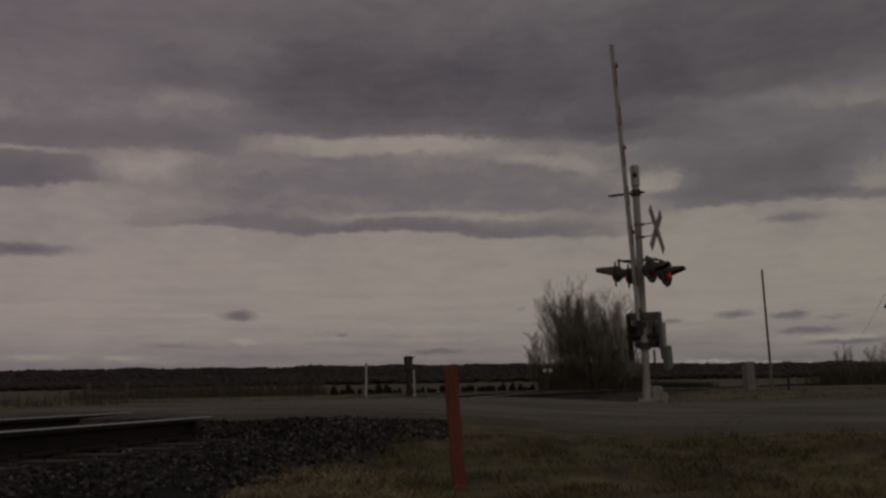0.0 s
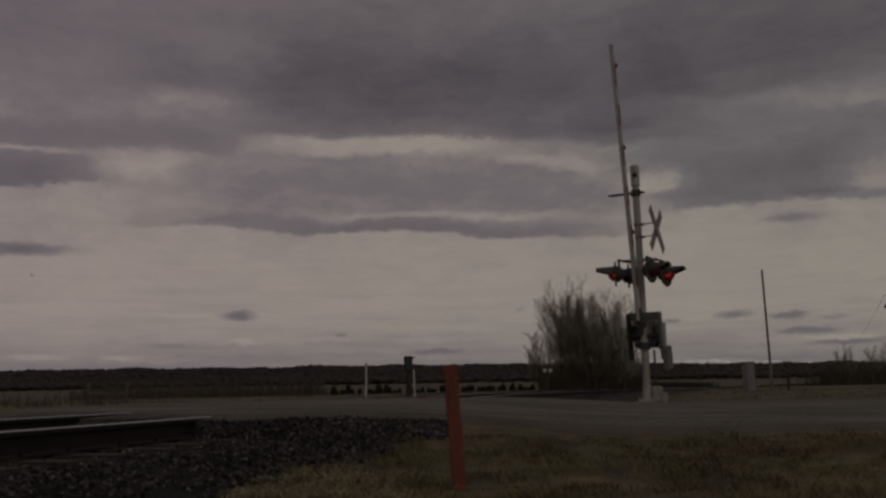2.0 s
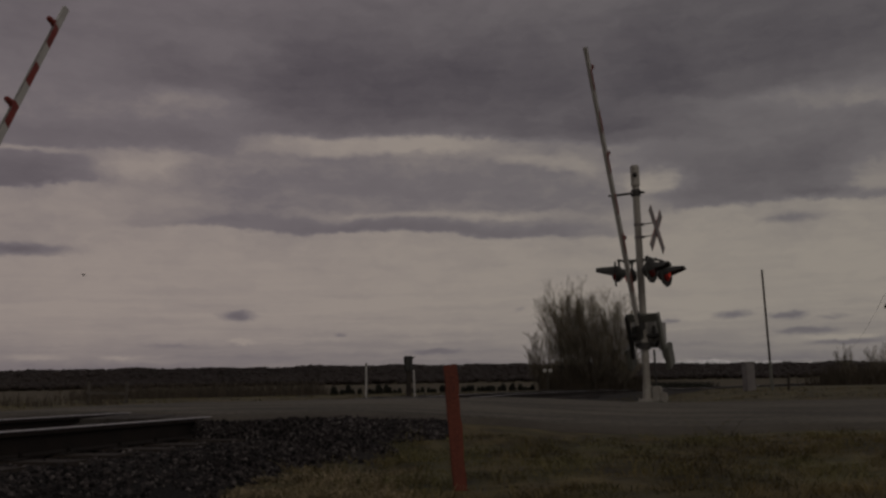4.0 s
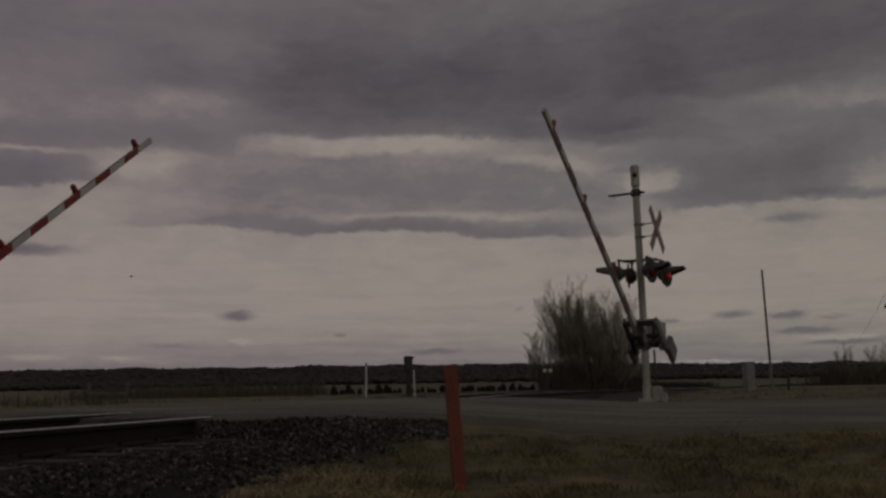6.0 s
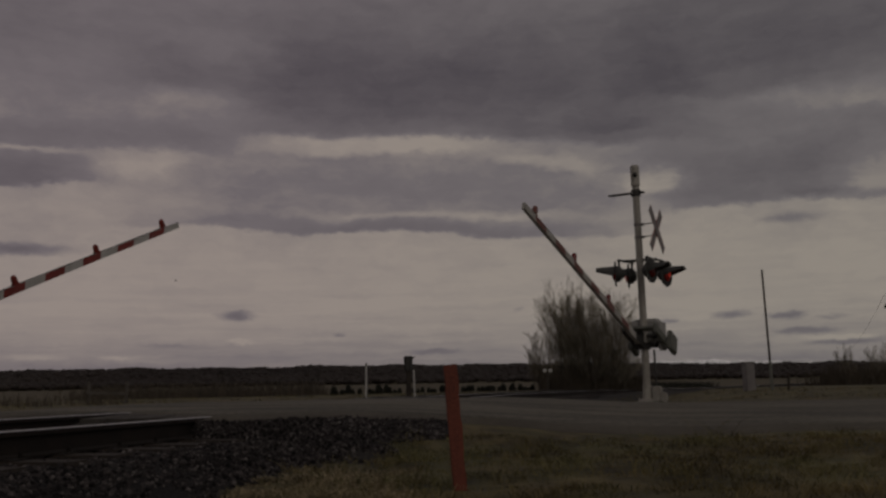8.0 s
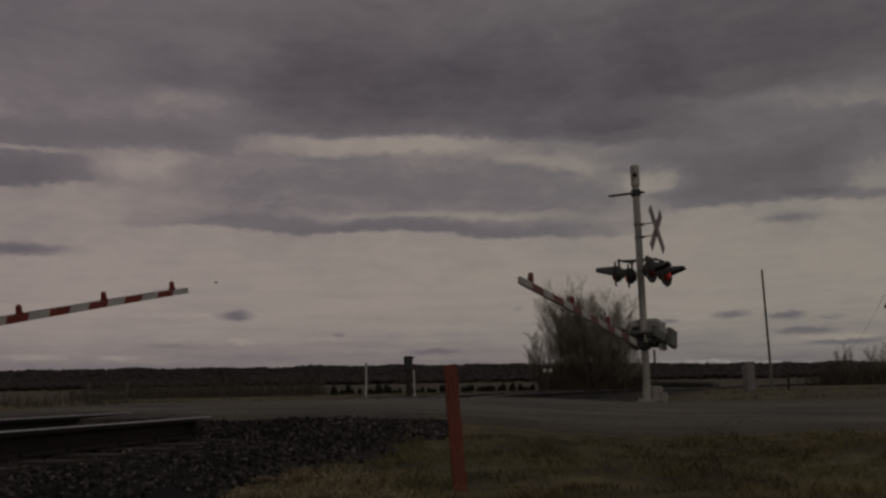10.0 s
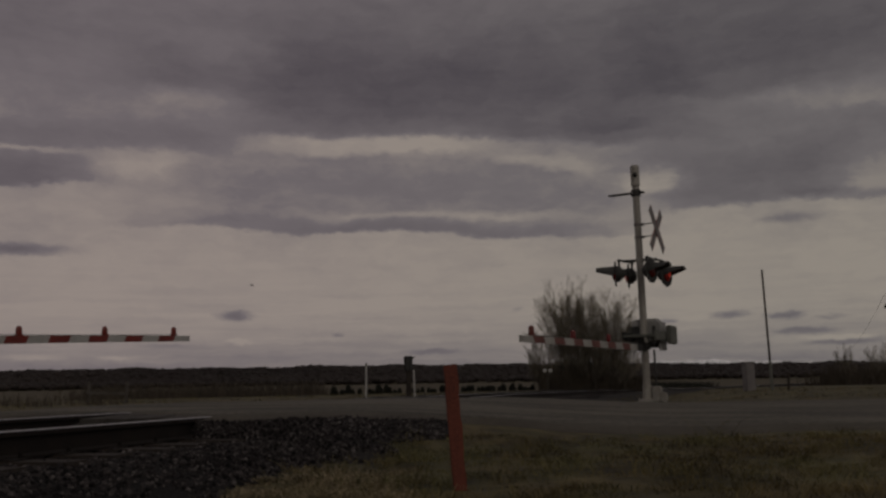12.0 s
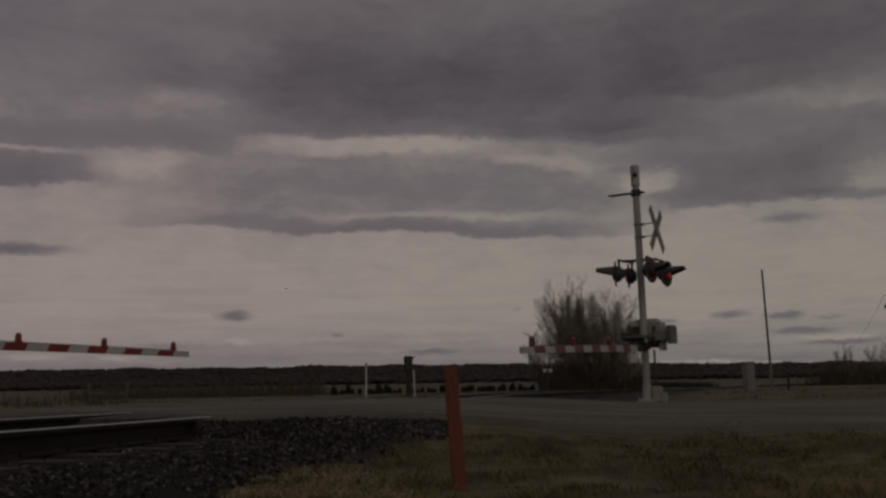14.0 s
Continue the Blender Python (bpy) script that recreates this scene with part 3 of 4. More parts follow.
# ---- crossing gates ----
ARM_LENGTH, ARM_DROP, PIVOT_UP, BOOM_X = 5.93, 0.24, 1.33, -0.13
LAMPS = [("near", 0.40, 0.42, 2.60, (0.917, 0.391), 0), ("far", 0.34, -0.22, 2.60, (0.917, 0.391), 1),
         ("near", -0.34, 0.33, 2.63, (-0.98, 0.17), 0), ("far", -0.44, -0.35, 2.59, (-0.98, 0.17), 1)]


def lamp_head(gate, at, facing, which):
    """A flashing light: background disc, housing, long hood and the turning lens."""
    turn = math.degrees(math.atan2(-facing[0], facing[1]))
    m = pose(*at, 0, 0, turn)
    rot = pose(0, 0, 0, -90)  # z of the lathe to the lamp's front
    bm = bmesh.new()
    sides = 32
    rings = []
    for r, y in ((0.156, 0.0), (0.255, 0.0), (0.262, -0.012), (0.255, -0.02), (0.165, -0.02), (0.162, -0.09), (0.09, -0.17), (0.085, -0.165), (0.156, -0.085)):
        rings.append([bm.verts.new((r * math.cos(2 * math.pi * i / sides), y, r * math.sin(2 * math.pi * i / sides))) for i in range(sides)])
    for p, q in zip(rings, rings[1:] + rings[:1]):
        for i in range(sides):
            bm.faces.new((p[i], p[(i + 1) % sides], q[(i + 1) % sides], q[i]))
    bm.faces.new([bm.verts.new((0.088 * math.cos(2 * math.pi * i / sides), -0.16, 0.088 * math.sin(2 * math.pi * i / sides))) for i in range(sides)])
    head = part("flashing_light", bm, M_BLACK, gate, "black round background with long hood", smooth=False)
    head.matrix_basis = m
    bm = bmesh.new()
    rows = []
    for j in range(7):
        y, t = 0.005 + 0.37 * j / 6, j / 6
        lo, hi = radians(-12 + 45 * t), radians(192 - 45 * t)
        row = []
        for rr in (0.160, 0.154):
            row += [bm.verts.new((rr * math.cos(lo + (hi - lo) * i / 14), y, rr * math.sin(lo + (hi - lo) * i / 14) - 0.02 * t)) for i in (range(15) if rr > 0.157 else range(14, -1, -1))]
        rows.append(row)
    for p, q in zip(rows, rows[1:]):
        for i in range(30):
            bm.faces.new((p[i], p[(i + 1) % 30], q[(i + 1) % 30], q[i]))
    bm.faces.new(rows[0])
    bm.faces.new(rows[-1])
    part("hood", bm, M_BLACK, head)
    bm = bmesh.new()
    prof = [(0.001, -0.046), (0.07, -0.038), (0.12, -0.02), (0.148, -0.004), (0.148, 0.004), (0.12, 0.02), (0.07, 0.038), (0.001, 0.046)]
    lathe(bm, prof, rot, 24)
    bm.normal_update()
    bmesh.ops.recalc_face_normals(bm, faces=bm.faces)
    for f in bm.faces:
        c = f.calc_center_median()
        f.material_index = 1 if c.y > 0.0005 and math.hypot(c.x, c.z) < 0.075 else 2 if c.y > 0.0005 else 0
    lens = part("lens", bm, [M_LENS, M_LIT, M_GLOWRIM], head, "round red glass lens", smooth=True)
    bm = bmesh.new()
    tube(bm, (0, -0.09, 0.11), (0, -0.09, 0.27), 0.024)
    box(bm, (0.07, 0.07, 0.05), (0, -0.09, 0.27), bevel=0.01)
    part("lamp_bracket", bm, M_DARKSTEEL, head)
    return (lens, which)


def crossing_gate(m, label, red, white):
    """Mast with crossbuck, flashing lights and bell, gate mechanism, and the turning arm with its counterweights."""
    gate = thing("crossing_gate", m, label, "railway gate", "crossing gates")
    bm = bmesh.new()
    tube(bm, (0, 0, 0.0), (0.0, 0, 4.55), 0.074, 0.072, 20)
    tube(bm, (0, 0, 0.28), (0, 0, 0.34), 0.1, 0.1, 20)
    part("mast", bm, M_MAST, gate, "weathered pale galvanised mast", smooth=False)
    bm = bmesh.new()
    lathe(bm, [(0.075, 4.42), (0.09, 4.44), (0.092, 4.82), (0.08, 4.87), (0.02, 4.89)], sides=18)
    part("bell_housing", bm, M_MAST, gate)
    bm = bmesh.new()
    lathe(bm, [(0.03, -0.02), (0.045, 0.0), (0.05, 0.03), (0.02, 0.05)], pose(-0.03, 0.085, 4.66, -90), 16)
    part("bell", bm, M_DARKSTEEL, gate, "dark bell under the mast cap")
    bm = bmesh.new()
    box(bm, (0.76, 0.10, 0.035), (0.20, 0.02, 4.29), bevel=0.006)
    lathe(bm, [(0.085, 4.22), (0.1, 4.23), (0.1, 4.35), (0.085, 4.36)], sides=18)
    part("arm_rest", bm, M_DARKSTEEL, gate, "flat steel bracket across the mast")
    # concrete base, pedestal casting and junction box
    bm = bmesh.new()
    box(bm, (0.56, 0.56, 0.42), (-0.03, 0, -0.19), bevel=0.03)
    part("foundation", bm, M_CONCRETE, gate)
    bm = bmesh.new()
    lathe(bm, [(0.17, 0.02), (0.17, 0.045), (0.11, 0.07), (0.095, 0.22), (0.082, 0.27)], sides=20)
    for sx in (-0.15, 0.15):
        for sy in (-0.15, 0.15):
            tube(bm, (sx * 0.87, sy * 0.87, 0.02), (sx * 0.87, sy * 0.87, 0.09), 0.016, sides=6)
    part("pedestal", bm, M_MAST, gate)
    bm = bmesh.new()
    box(bm, (0.16, 0.2, 0.30), (-0.20, -0.02, 0.17), bevel=0.02)
    box(bm, (0.13, 0.16, 0.20), (-0.33, -0.02, 0.10), bevel=0.03)
    part("junction_box", bm, M_MAST, gate, "pale cast junction box at the mast's foot")
    bm = bmesh.new()
    tube(bm, (-0.2, 0.03, 0.3), (-0.2, 0.03, 1.05), 0.022)
    part("conduit", bm, M_DARKSTEEL, gate)
    # mechanism
    bm = bmesh.new()
    box(bm, (0.54, 0.50, 0.46), (0.03, -0.36, 1.42), bevel=0.035)
    box(bm, (0.44, 0.30, 0.05), (0.03, -0.36, 1.665), bevel=0.015)
    mech = part("mechanism", bm, M_GREYBOX, gate, "grey gate mechanism case")
    # Black plates paint the shade inside the two openings; the case is not cut.
    for x, w in ((0.205, 0.16), (-0.175, 0.07)):
        bm = bmesh.new()
        box(bm, (w, 0.03, 0.27), (x, -0.105, 1.40), bevel=0.006)
        part("opening_shade", bm, M_BLACK, mech, "black plate painting the shade of an opening in the case front")
    for x, z, w, h in ((0.21, 1.60, 0.12, 0.10), (-0.14, 1.645, 0.13, 0.035)):
        bm = bmesh.new()
        box(bm, (w, 0.006, h), (x, -0.098, z), bevel=0.002)
        part("plate", bm, M_WHITE, mech, "small white plate on the case")
    bm = bmesh.new()
    box(bm, (0.03, 0.46, 0.58), (-0.27, -0.36, 1.32), bevel=0.01)
    part("side_panel", bm, M_GREYBOX, mech)
    bm = bmesh.new()
    box(bm, (0.42, 0.5, 0.09), (0.0, -0.22, 1.14), bevel=0.02)
    tube(bm, (0, 0, 1.06), (0, 0, 1.2), 0.12, sides=18)
    part("mounting_clamp", bm, M_DARKSTEEL, gate)
    bm = bmesh.new()
    tube(bm, (-0.36, 0, PIVOT_UP), (0.36, 0, PIVOT_UP), 0.045)
    part("main_shaft", bm, M_DARKSTEEL, gate)
    # crossbuck on two stand-off brackets
    for up in (3.62, 3.36):
        bm = bmesh.new()
        tube(bm, (0, 0, up), (-0.39, 0.03, up + 0.01), 0.013, sides=8)
        lathe(bm, [(0.075, up - 0.025), (0.084, up - 0.02), (0.084, up + 0.02), (0.075, up + 0.025)], sides=16)
        box(bm, (0.06, 0.07, 0.05), (-0.10, 0.0, up), bevel=0.008)
        part("sign_bracket", bm, M_SIGNBACK, gate)
    for k, tilt in enumerate((45, -45)):
        bm = bmesh.new()
        box(bm, (0.012, 0.19, 1.14), (0, 0, 0), bevel=0.004)
        blade = part("crossbuck_blade", bm, M_SIGNBACK, gate, "dull pale crossbuck board")
        blade.matrix_basis = pose(-0.39 - 0.016 * k, 0.04, 3.475, tilt)
        bm = bmesh.new()
        for sy in (-0.085, 0.085):
            box(bm, (0.004, 0.018, 1.12), (-0.008, sy, 0))
        edge = part("red_border", bm, M_RED, blade)
    # lights
    lenses = []
    bm = bmesh.new()
    lathe(bm, [(0.078, 2.84), (0.088, 2.845), (0.088, 2.915), (0.078, 2.92)], sides=16)
    part("collar", bm, M_MAST, gate)
    for side in (0, 2):
        a, b = LAMPS[side], LAMPS[side + 1]
        bm = bmesh.new()
        up = 2.88
        tube(bm, (0, 0, up), ((a[1] + b[1]) / 2 * 0.9, (a[2] + b[2]) / 2, up), 0.03)
        offa = Vector((-a[4][0], -a[4][1])) * 0.09
        tube(bm, (a[1] + offa.x, a[2] + offa.y, up), (b[1] + offa.x, b[2] + offa.y, up), 0.024)
        part("light_crossarm", bm, M_DARKSTEEL, gate)
        for lamp in (a, b):
            lenses.append(lamp_head(gate, lamp[1:4], lamp[4], lamp[5]))
    # the turning arm; its own space has the shaft along x and the boom along y
    bm = bmesh.new()
    n = 12
    ring = []
    for i in range(n + 1):
        y = 0.35 + (ARM_LENGTH - 0.35) * i / n
        h, w = 0.064 - 0.012 * i / n, 0.036 - 0.008 * i / n
        ring.append([bm.verts.new((BOOM_X + sx * w, y, -ARM_DROP + sz * h - 0.0009 * (y - 3) ** 2)) for sx, sz in ((-1, -1), (1, -1), (1, 1), (-1, 1))])
    for p, q in zip(ring, ring[1:]):
        for i in range(4):
            bm.faces.new((p[i], p[(i + 1) % 4], q[(i + 1) % 4], q[i]))
    bm.faces.new(ring[0])
    bm.faces.new(ring[-1])
    arm = part("gate_arm", bm, white, gate, "long white gate arm with red stripes")
    y = ARM_LENGTH - 0.42
    while y > 0.7:
        bm = bmesh.new()
        y0, y1, slant = y - 0.406, y, 0.055
        vs = []
        for yy in (y0, y1):
            t = (yy - 0.35) / (ARM_LENGTH - 0.35)
            h, w, mid = 0.0615 - 0.012 * t, 0.0385 - 0.008 * t, -ARM_DROP - 0.0009 * (yy - 3) ** 2
            vs.append([bm.verts.new((BOOM_X + sx * w, yy + sz * slant * 0.5, mid + sz * h)) for sx, sz in ((-1, -1), (1, -1), (1, 1), (-1, 1))])
        for i in range(4):
            bm.faces.new((vs[0][i], vs[0][(i + 1) % 4], vs[1][(i + 1) % 4], vs[1][i]))
        bm.faces.new(vs[0])
        bm.faces.new(vs[1])
        part("red_stripe", bm, red, arm)
        y -= 0.812
    for back in (0.40, 2.08, 3.80):
        yy = ARM_LENGTH - back
        top = -ARM_DROP + 0.052
        bm = bmesh.new()
        box(bm, (0.07, 0.12, 0.04), (BOOM_X, yy, top + 0.012), bevel=0.008)
        lathe(bm, [(0.042, 0.02), (0.048, 0.04), (0.046, 0.11), (0.036, 0.14), (0.014, 0.155)], Matrix.Translation((BOOM_X, yy, top)), 14)
        part("arm_light", bm, red if back < 1 or red is M_RED else M_LENS, arm, "small red lamp standing on the arm", smooth=False)
    bm = bmesh.new()
    tube(bm, (BOOM_X + 0.03, 0.4, top + 0.02), (BOOM_X + 0.024, ARM_LENGTH - 0.4, -ARM_DROP + 0.06), 0.006, sides=6)
    part("lamp_cable", bm, M_BLACK, arm)
    bm = bmesh.new()
    box(bm, (0.10, 0.55, 0.13), (BOOM_X, 0.32, -ARM_DROP), bevel=0.01)
    box(bm, (0.12, 0.12, 0.26), (BOOM_X, 0.24, -0.13), bevel=0.012)
    part("arm_bracket", bm, M_DARKSTEEL, arm)
    bm = bmesh.new()
    box(bm, (0.70, 0.17, 0.05), (-0.155, 0.40, -0.01), bevel=0.012)
    part("crossbar", bm, M_OLIVE, arm)
    for sx in (0.17, -0.48):
        bm = bmesh.new()
        box(bm, (0.05, 0.95, 0.18), (sx, 0.0, -0.01), bevel=0.015)
        # The +x lever is darker, the other paler: uneven light put into their colours.
        part("side_lever", bm, M_DARKSTEEL if sx > 0 else M_OLIVE, arm)
        bm = bmesh.new()
        out_x = sx + (0.075 if sx > 0 else -0.075)
        box(bm, (0.10, 0.46, 0.38), (out_x, -0.46, 0.02), bevel=0.02)
        part("counterweight", bm, M_OLIVE, arm, "grey-green counterweight block")
    return gate, arm, lenses


GATE_A = crossing_gate(pose(4.08, 19.4, 0.42) @ pose(0, 0, 0, 0, -0.75) @ pose(0, 0, 0, 0, 0, 150.3), "railway crossing gate with crossbuck and red flashing lights beside the road", M_FADED, M_DULLWHITE)
GATE_B = crossing_gate(pose(-7.263, 12.304, 0.492, 0, 0, -25.13), "railway crossing gate lowering its striped arm across the road", M_RED, M_WHITE)


# ---- posts, cabinet and poles ----
def orange_stake():
    st = thing("marker_stake", pose(0.087, 6.3, 0.22, 0, -3.7, 12), "faded orange wooden marker stake in dry grass", "stake")
    bm = bmesh.new()
    box(bm, (0.088, 0.03, 1.0), (0, 0, 0.36), bevel=0.004)
    long = [e for e in bm.edges if e.calc_length() > 0.5]
    bmesh.ops.subdivide_edges(bm, edges=long, cuts=14, use_grid_fill=True)
    for v in bm.verts:
        worn = 0.0035 * math.sin(v.co.z * 19) + 0.0025 * math.sin(v.co.z * 43 + 1)
        v.co.x += worn * (1 if v.co.x > 0 else 0.5)
        if v.co.z > 0.8:
            v.co.z += 0.09 * v.co.x
    part("board", bm, M_ORANGE, st)


def far_posts():
    z = height(-2.23, 27.0)
    p = thing("marker_post", pose(-2.23, 27.0, z, 0, 0.6, 0), "slim white marker post beyond the road", "post")
    bm = bmesh.new()
    tube(bm, (0, 0, -0.3), (0, 0, 1.38 - z), 0.027, 0.025, 10)
    part("shaft", bm, M_WHITE, p)
    bm = bmesh.new()
    tube(bm, (0, 0, 1.38 - z), (0, 0, 1.42 - z), 0.029, 0.022, 10)
    part("cap", bm, M_BLACK, p)
    z = height(-1.1, 28.0)
    p = thing("signal_post", pose(-1.06, 28.0, z, 0, -0.8, 20), "dark timber post carrying a rusty metal box", "post")
    bm = bmesh.new()
    box(bm, (0.13, 0.12, 1.55), (0, 0, 0.35), bevel=0.012)
    part("post", bm, M_TIE, p)
    bm = bmesh.new()
    lathe(bm, [(0.10, 0.80), (0.125, 0.85), (0.14, 1.2), (0.115, 1.23)], sides=8)
    part("metal_box", bm, M_DARKSTEEL, p)
    bm = bmesh.new()
    tube(bm, (0.08, 0, 1.1), (0.2, 0, 1.22), 0.02, 0.012, 8)
    part("horn", bm, M_DARKSTEEL, p)
    bm = bmesh.new()
    tube(bm, (0.15, -0.1, -0.3), (0.13, -0.1, 0.82), 0.024, sides=8)
    part("pale_pipe", bm, M_WHITE, p)


def relay_cabinet():
    z = height(11.4, 36)
    c = thing("relay_cabinet", pose(11.4, 36, z, 0, -1.2, 10), "grey steel cabinet post with a wider cap", "cabinet")
    bm = bmesh.new()
    box(bm, (0.36, 0.34, 1.2), (0, 0, 0.4), bevel=0.02)
    body = part("body", bm, M_SIGNBACK, c)
    bm = bmesh.new()
    box(bm, (0.42, 0.40, 0.06), (0, 0, 1.03), bevel=0.015)
    part("cap", bm, M_SIGNBACK, c)
    bm = bmesh.new()
    box(bm, (0.28, 0.02, 0.8), (0, -0.176, 0.5), bevel=0.008)
    part("door", bm, M_SIGNBACK, c)


def tall_pole():
    z = height(11.55, 34)
    p = thing("tall_pole", pose(11.57, 34, z, 0, -1.5, 0), "thin dark pole with a pale lower sleeve", "pole")
    bm = bmesh.new()
    tube(bm, (0, 0, 0.3), (0, 0, 4.62 - z), 0.042, 0.034, 10)
    part("shaft", bm, M_TIE, p)
    bm = bmesh.new()
    tube(bm, (0, 0, -0.2), (0, 0, 1.05), 0.055, 0.05, 10)
    part("sleeve", bm, M_OLIVE, p)
    z = height(12.1, 34)
    p = thing("fence_stub", pose(12.15, 34, z, 0, 2, 0), "short dark fence post in grass", "post")
    bm = bmesh.new()
    tube(bm, (0, 0, -0.2), (0, 0, 0.62), 0.05, 0.045, 8)
    part("shaft", bm, M_TIE, p)


def utility_line():
    spots = [(23.85, 48.0), (47.2, 113.0)]
    tops = []
    for k, (x, y) in enumerate(spots):
        z = height(x, y)
        p = thing("utility_pole", pose(x, y, z, 0, 0, -20), "wooden utility pole with two crossarms", "utility pole", "utility poles")
        bm = bmesh.new()
        tube(bm, (0, 0, -0.5), (0, 0, 6.4 if k == 0 else 3.6), 0.14, 0.1, 12)
        part("pole", bm, M_OLDWOOD, p)
        for up in ((2.0, 4.0) if k == 0 else ()):
            bm = bmesh.new()
            box(bm, (3.0, 0.09, 0.11), (0, -0.13, up), bevel=0.01)
            arm = part("crossarm", bm, M_OLDWOOD, p)
            for sx in (-1.4, 1.4):
                bm = bmesh.new()
                lathe(bm, [(0.03, 0), (0.05, 0.03), (0.035, 0.07), (0.05, 0.1), (0.02, 0.14)], Matrix.Translation((sx, -0.13, up + 0.055)), 10)
                part("insulator", bm, M_BLACK, arm)
        tops.append(Vector((x, y, z)))
    a, b = tops[0] + Vector((-1.4, 0, 4.85)), tops[1] + Vector((0, 0, 3.55))
    w = thing("overhead_wire", Matrix(), "thin dark overhead wire between poles", "wire")
    bm = bmesh.new()
    pts = [a.lerp(b, i / 16) - Vector((0, 0, 0.5 * 4 * (i / 16) * (1 - i / 16))) for i in range(17)]
    for p, q in zip(pts, pts[1:]):
        tube(bm, p, q, 0.007, sides=5, caps=False)
    part("strand", bm, M_WIRE, w)


def field_fence():
    f = thing("field_fence", Matrix(), "low weathered wooden fence at the field edge", "fence")
    spots = [(-11.6, 28.4), (-10.4, 28.0), (-9.3, 28.0), (-7.9, 28.3)]
    tops = []
    for x, y in spots[1:3]:
        z = height(x, y)
        bm = bmesh.new()
        tube(bm, (x, y, z - 0.3), (x + 0.01, y, z + 0.62), 0.05, 0.045, 8)
        part("post", bm, M_OLDWOOD, f)
        tops.append(Vector((x, y - 0.05, z + 0.28)))
    bm = bmesh.new()
    for up in (0.0,):
        d = tops[1] - tops[0]
        box(bm, (d.length + 0.1, 0.04, 0.08), (tops[0] + tops[1]) / 2 + Vector((0, 0, up)), d.to_track_quat("X", "Z").to_matrix().to_4x4(), bevel=0.006)
    part("board", bm, M_OLDWOOD, f)


def white_signs():
    z = height(6.2, 58)
    s = thing("field_sign", pose(6.2, 58, z), "two small white boards on a low post", "sign")
    bm = bmesh.new()
    box(bm, (0.05, 0.05, 1.3), (0, 0, 0.5), bevel=0.01)
    part("post", bm, M_OLDWOOD, s)
    for x in (-0.17, 0.17):
        bm = bmesh.new()
        box(bm, (0.2, 0.03, 0.2), (x, -0.06, 1.27 - z), bevel=0.01)
        part("board", bm, M_WHITE, s)


orange_stake()
far_posts()
relay_cabinet()
tall_pole()
utility_line()
field_fence()
white_signs()


# ---- plants ----
def sticks(segments, sides=4):
    """Tapered limbs from (a, b, ra, rb) rows, as vertices and faces."""
    a = np.array([s[0] for s in segments])
    b = np.array([s[1] for s in segments])
    ra = np.array([s[2] for s in segments])[:, None, None]
    rb = np.array([s[3] for s in segments])[:, None, None]
    d = b - a
    d = d / np.maximum(np.linalg.norm(d, axis=1, keepdims=True), 1e-6)
    side = np.cross(d, [0.31, 0.87, 0.12])
    side = side / np.linalg.norm(side, axis=1, keepdims=True)
    other = np.cross(d, side)
    t = np.arange(sides) * 2 * math.pi / sides
    ring = side[:, None, :] * np.cos(t)[None, :, None] + other[:, None, :] * np.sin(t)[None, :, None]
    v = np.concatenate([a[:, None, :] + ring * ra, b[:, None, :] + ring * rb], 1).reshape(-1, 3)
    base = np.arange(len(a))[:, None] * 2 * sides
    f = [np.stack([base[:, 0] + i, base[:, 0] + (i + 1) % sides, base[:, 0] + sides + (i + 1) % sides, base[:, 0] + sides + i], 1) for i in range(sides)]
    return v, np.concatenate(f)


def grow(rng, start, way, length, radius, level, limbs, twigs, reach):
    """A limb with its side limbs, four orders deep."""
    steps = (7, 4, 3, 2)[level]
    p, d = np.array(start, float), np.array(way, float)
    for i in range(steps):
        d = d + rng.normal(0, (0.035, 0.06, 0.07, 0.08)[level], 3) + np.array([0, 0, 0.025])
        d = d / np.linalg.norm(d)
        q = p + d * length / steps
        r0, r1 = radius * (1 - 0.8 * i / steps), radius * (1 - 0.8 * (i + 1) / steps)
        (limbs if level < 2 else twigs).append((p, q, r0, r1))
        if level < 3:
            for _ in range(rng.randint(2, 4) if level < 2 else 3):
                out = rng.normal(0, 1, 3)
                out[2] = out[2] * 0.4
                out = out - d * np.dot(out, d)
                out = out / np.linalg.norm(out)
                w = d + out * reach * rng.uniform(0.45, 1.0)
                grow(rng, q, w / np.linalg.norm(w), length * rng.uniform(0.36, 0.56) * (1 - 0.4 * i / steps), max(r1 * 0.5, 0.0062), level + 1, limbs, twigs, reach)
        p = q


def bare_tree(seed, x, y, tall, stems, label="leafless multi-stemmed tree at the field edge", tilt=0.0):
    rng = np.random.RandomState(seed)
    limbs, twigs = [], []
    for k in range(stems):
        lean = rng.normal(0, 0.06, 2) + np.array([tilt, 0])
        grow(rng, (rng.normal(0, 0.18), rng.normal(0, 0.18), -0.1), (lean[0], lean[1], 1), tall * rng.uniform(0.52, 0.64), 0.03 + 0.003 * tall, 0, limbs, twigs, 0.72)
    t = thing("bare_tree", pose(x, y, height(x, y)), label, "tree", "bare trees")
    v, f = sticks(limbs, 5)
    ob = soup("trunk", v, f, M_BARK)
    ob.parent = t
    v, f = sticks(twigs, 3)
    ob = soup("crown", v, f, M_TWIG)
    ob.parent = t
    return t


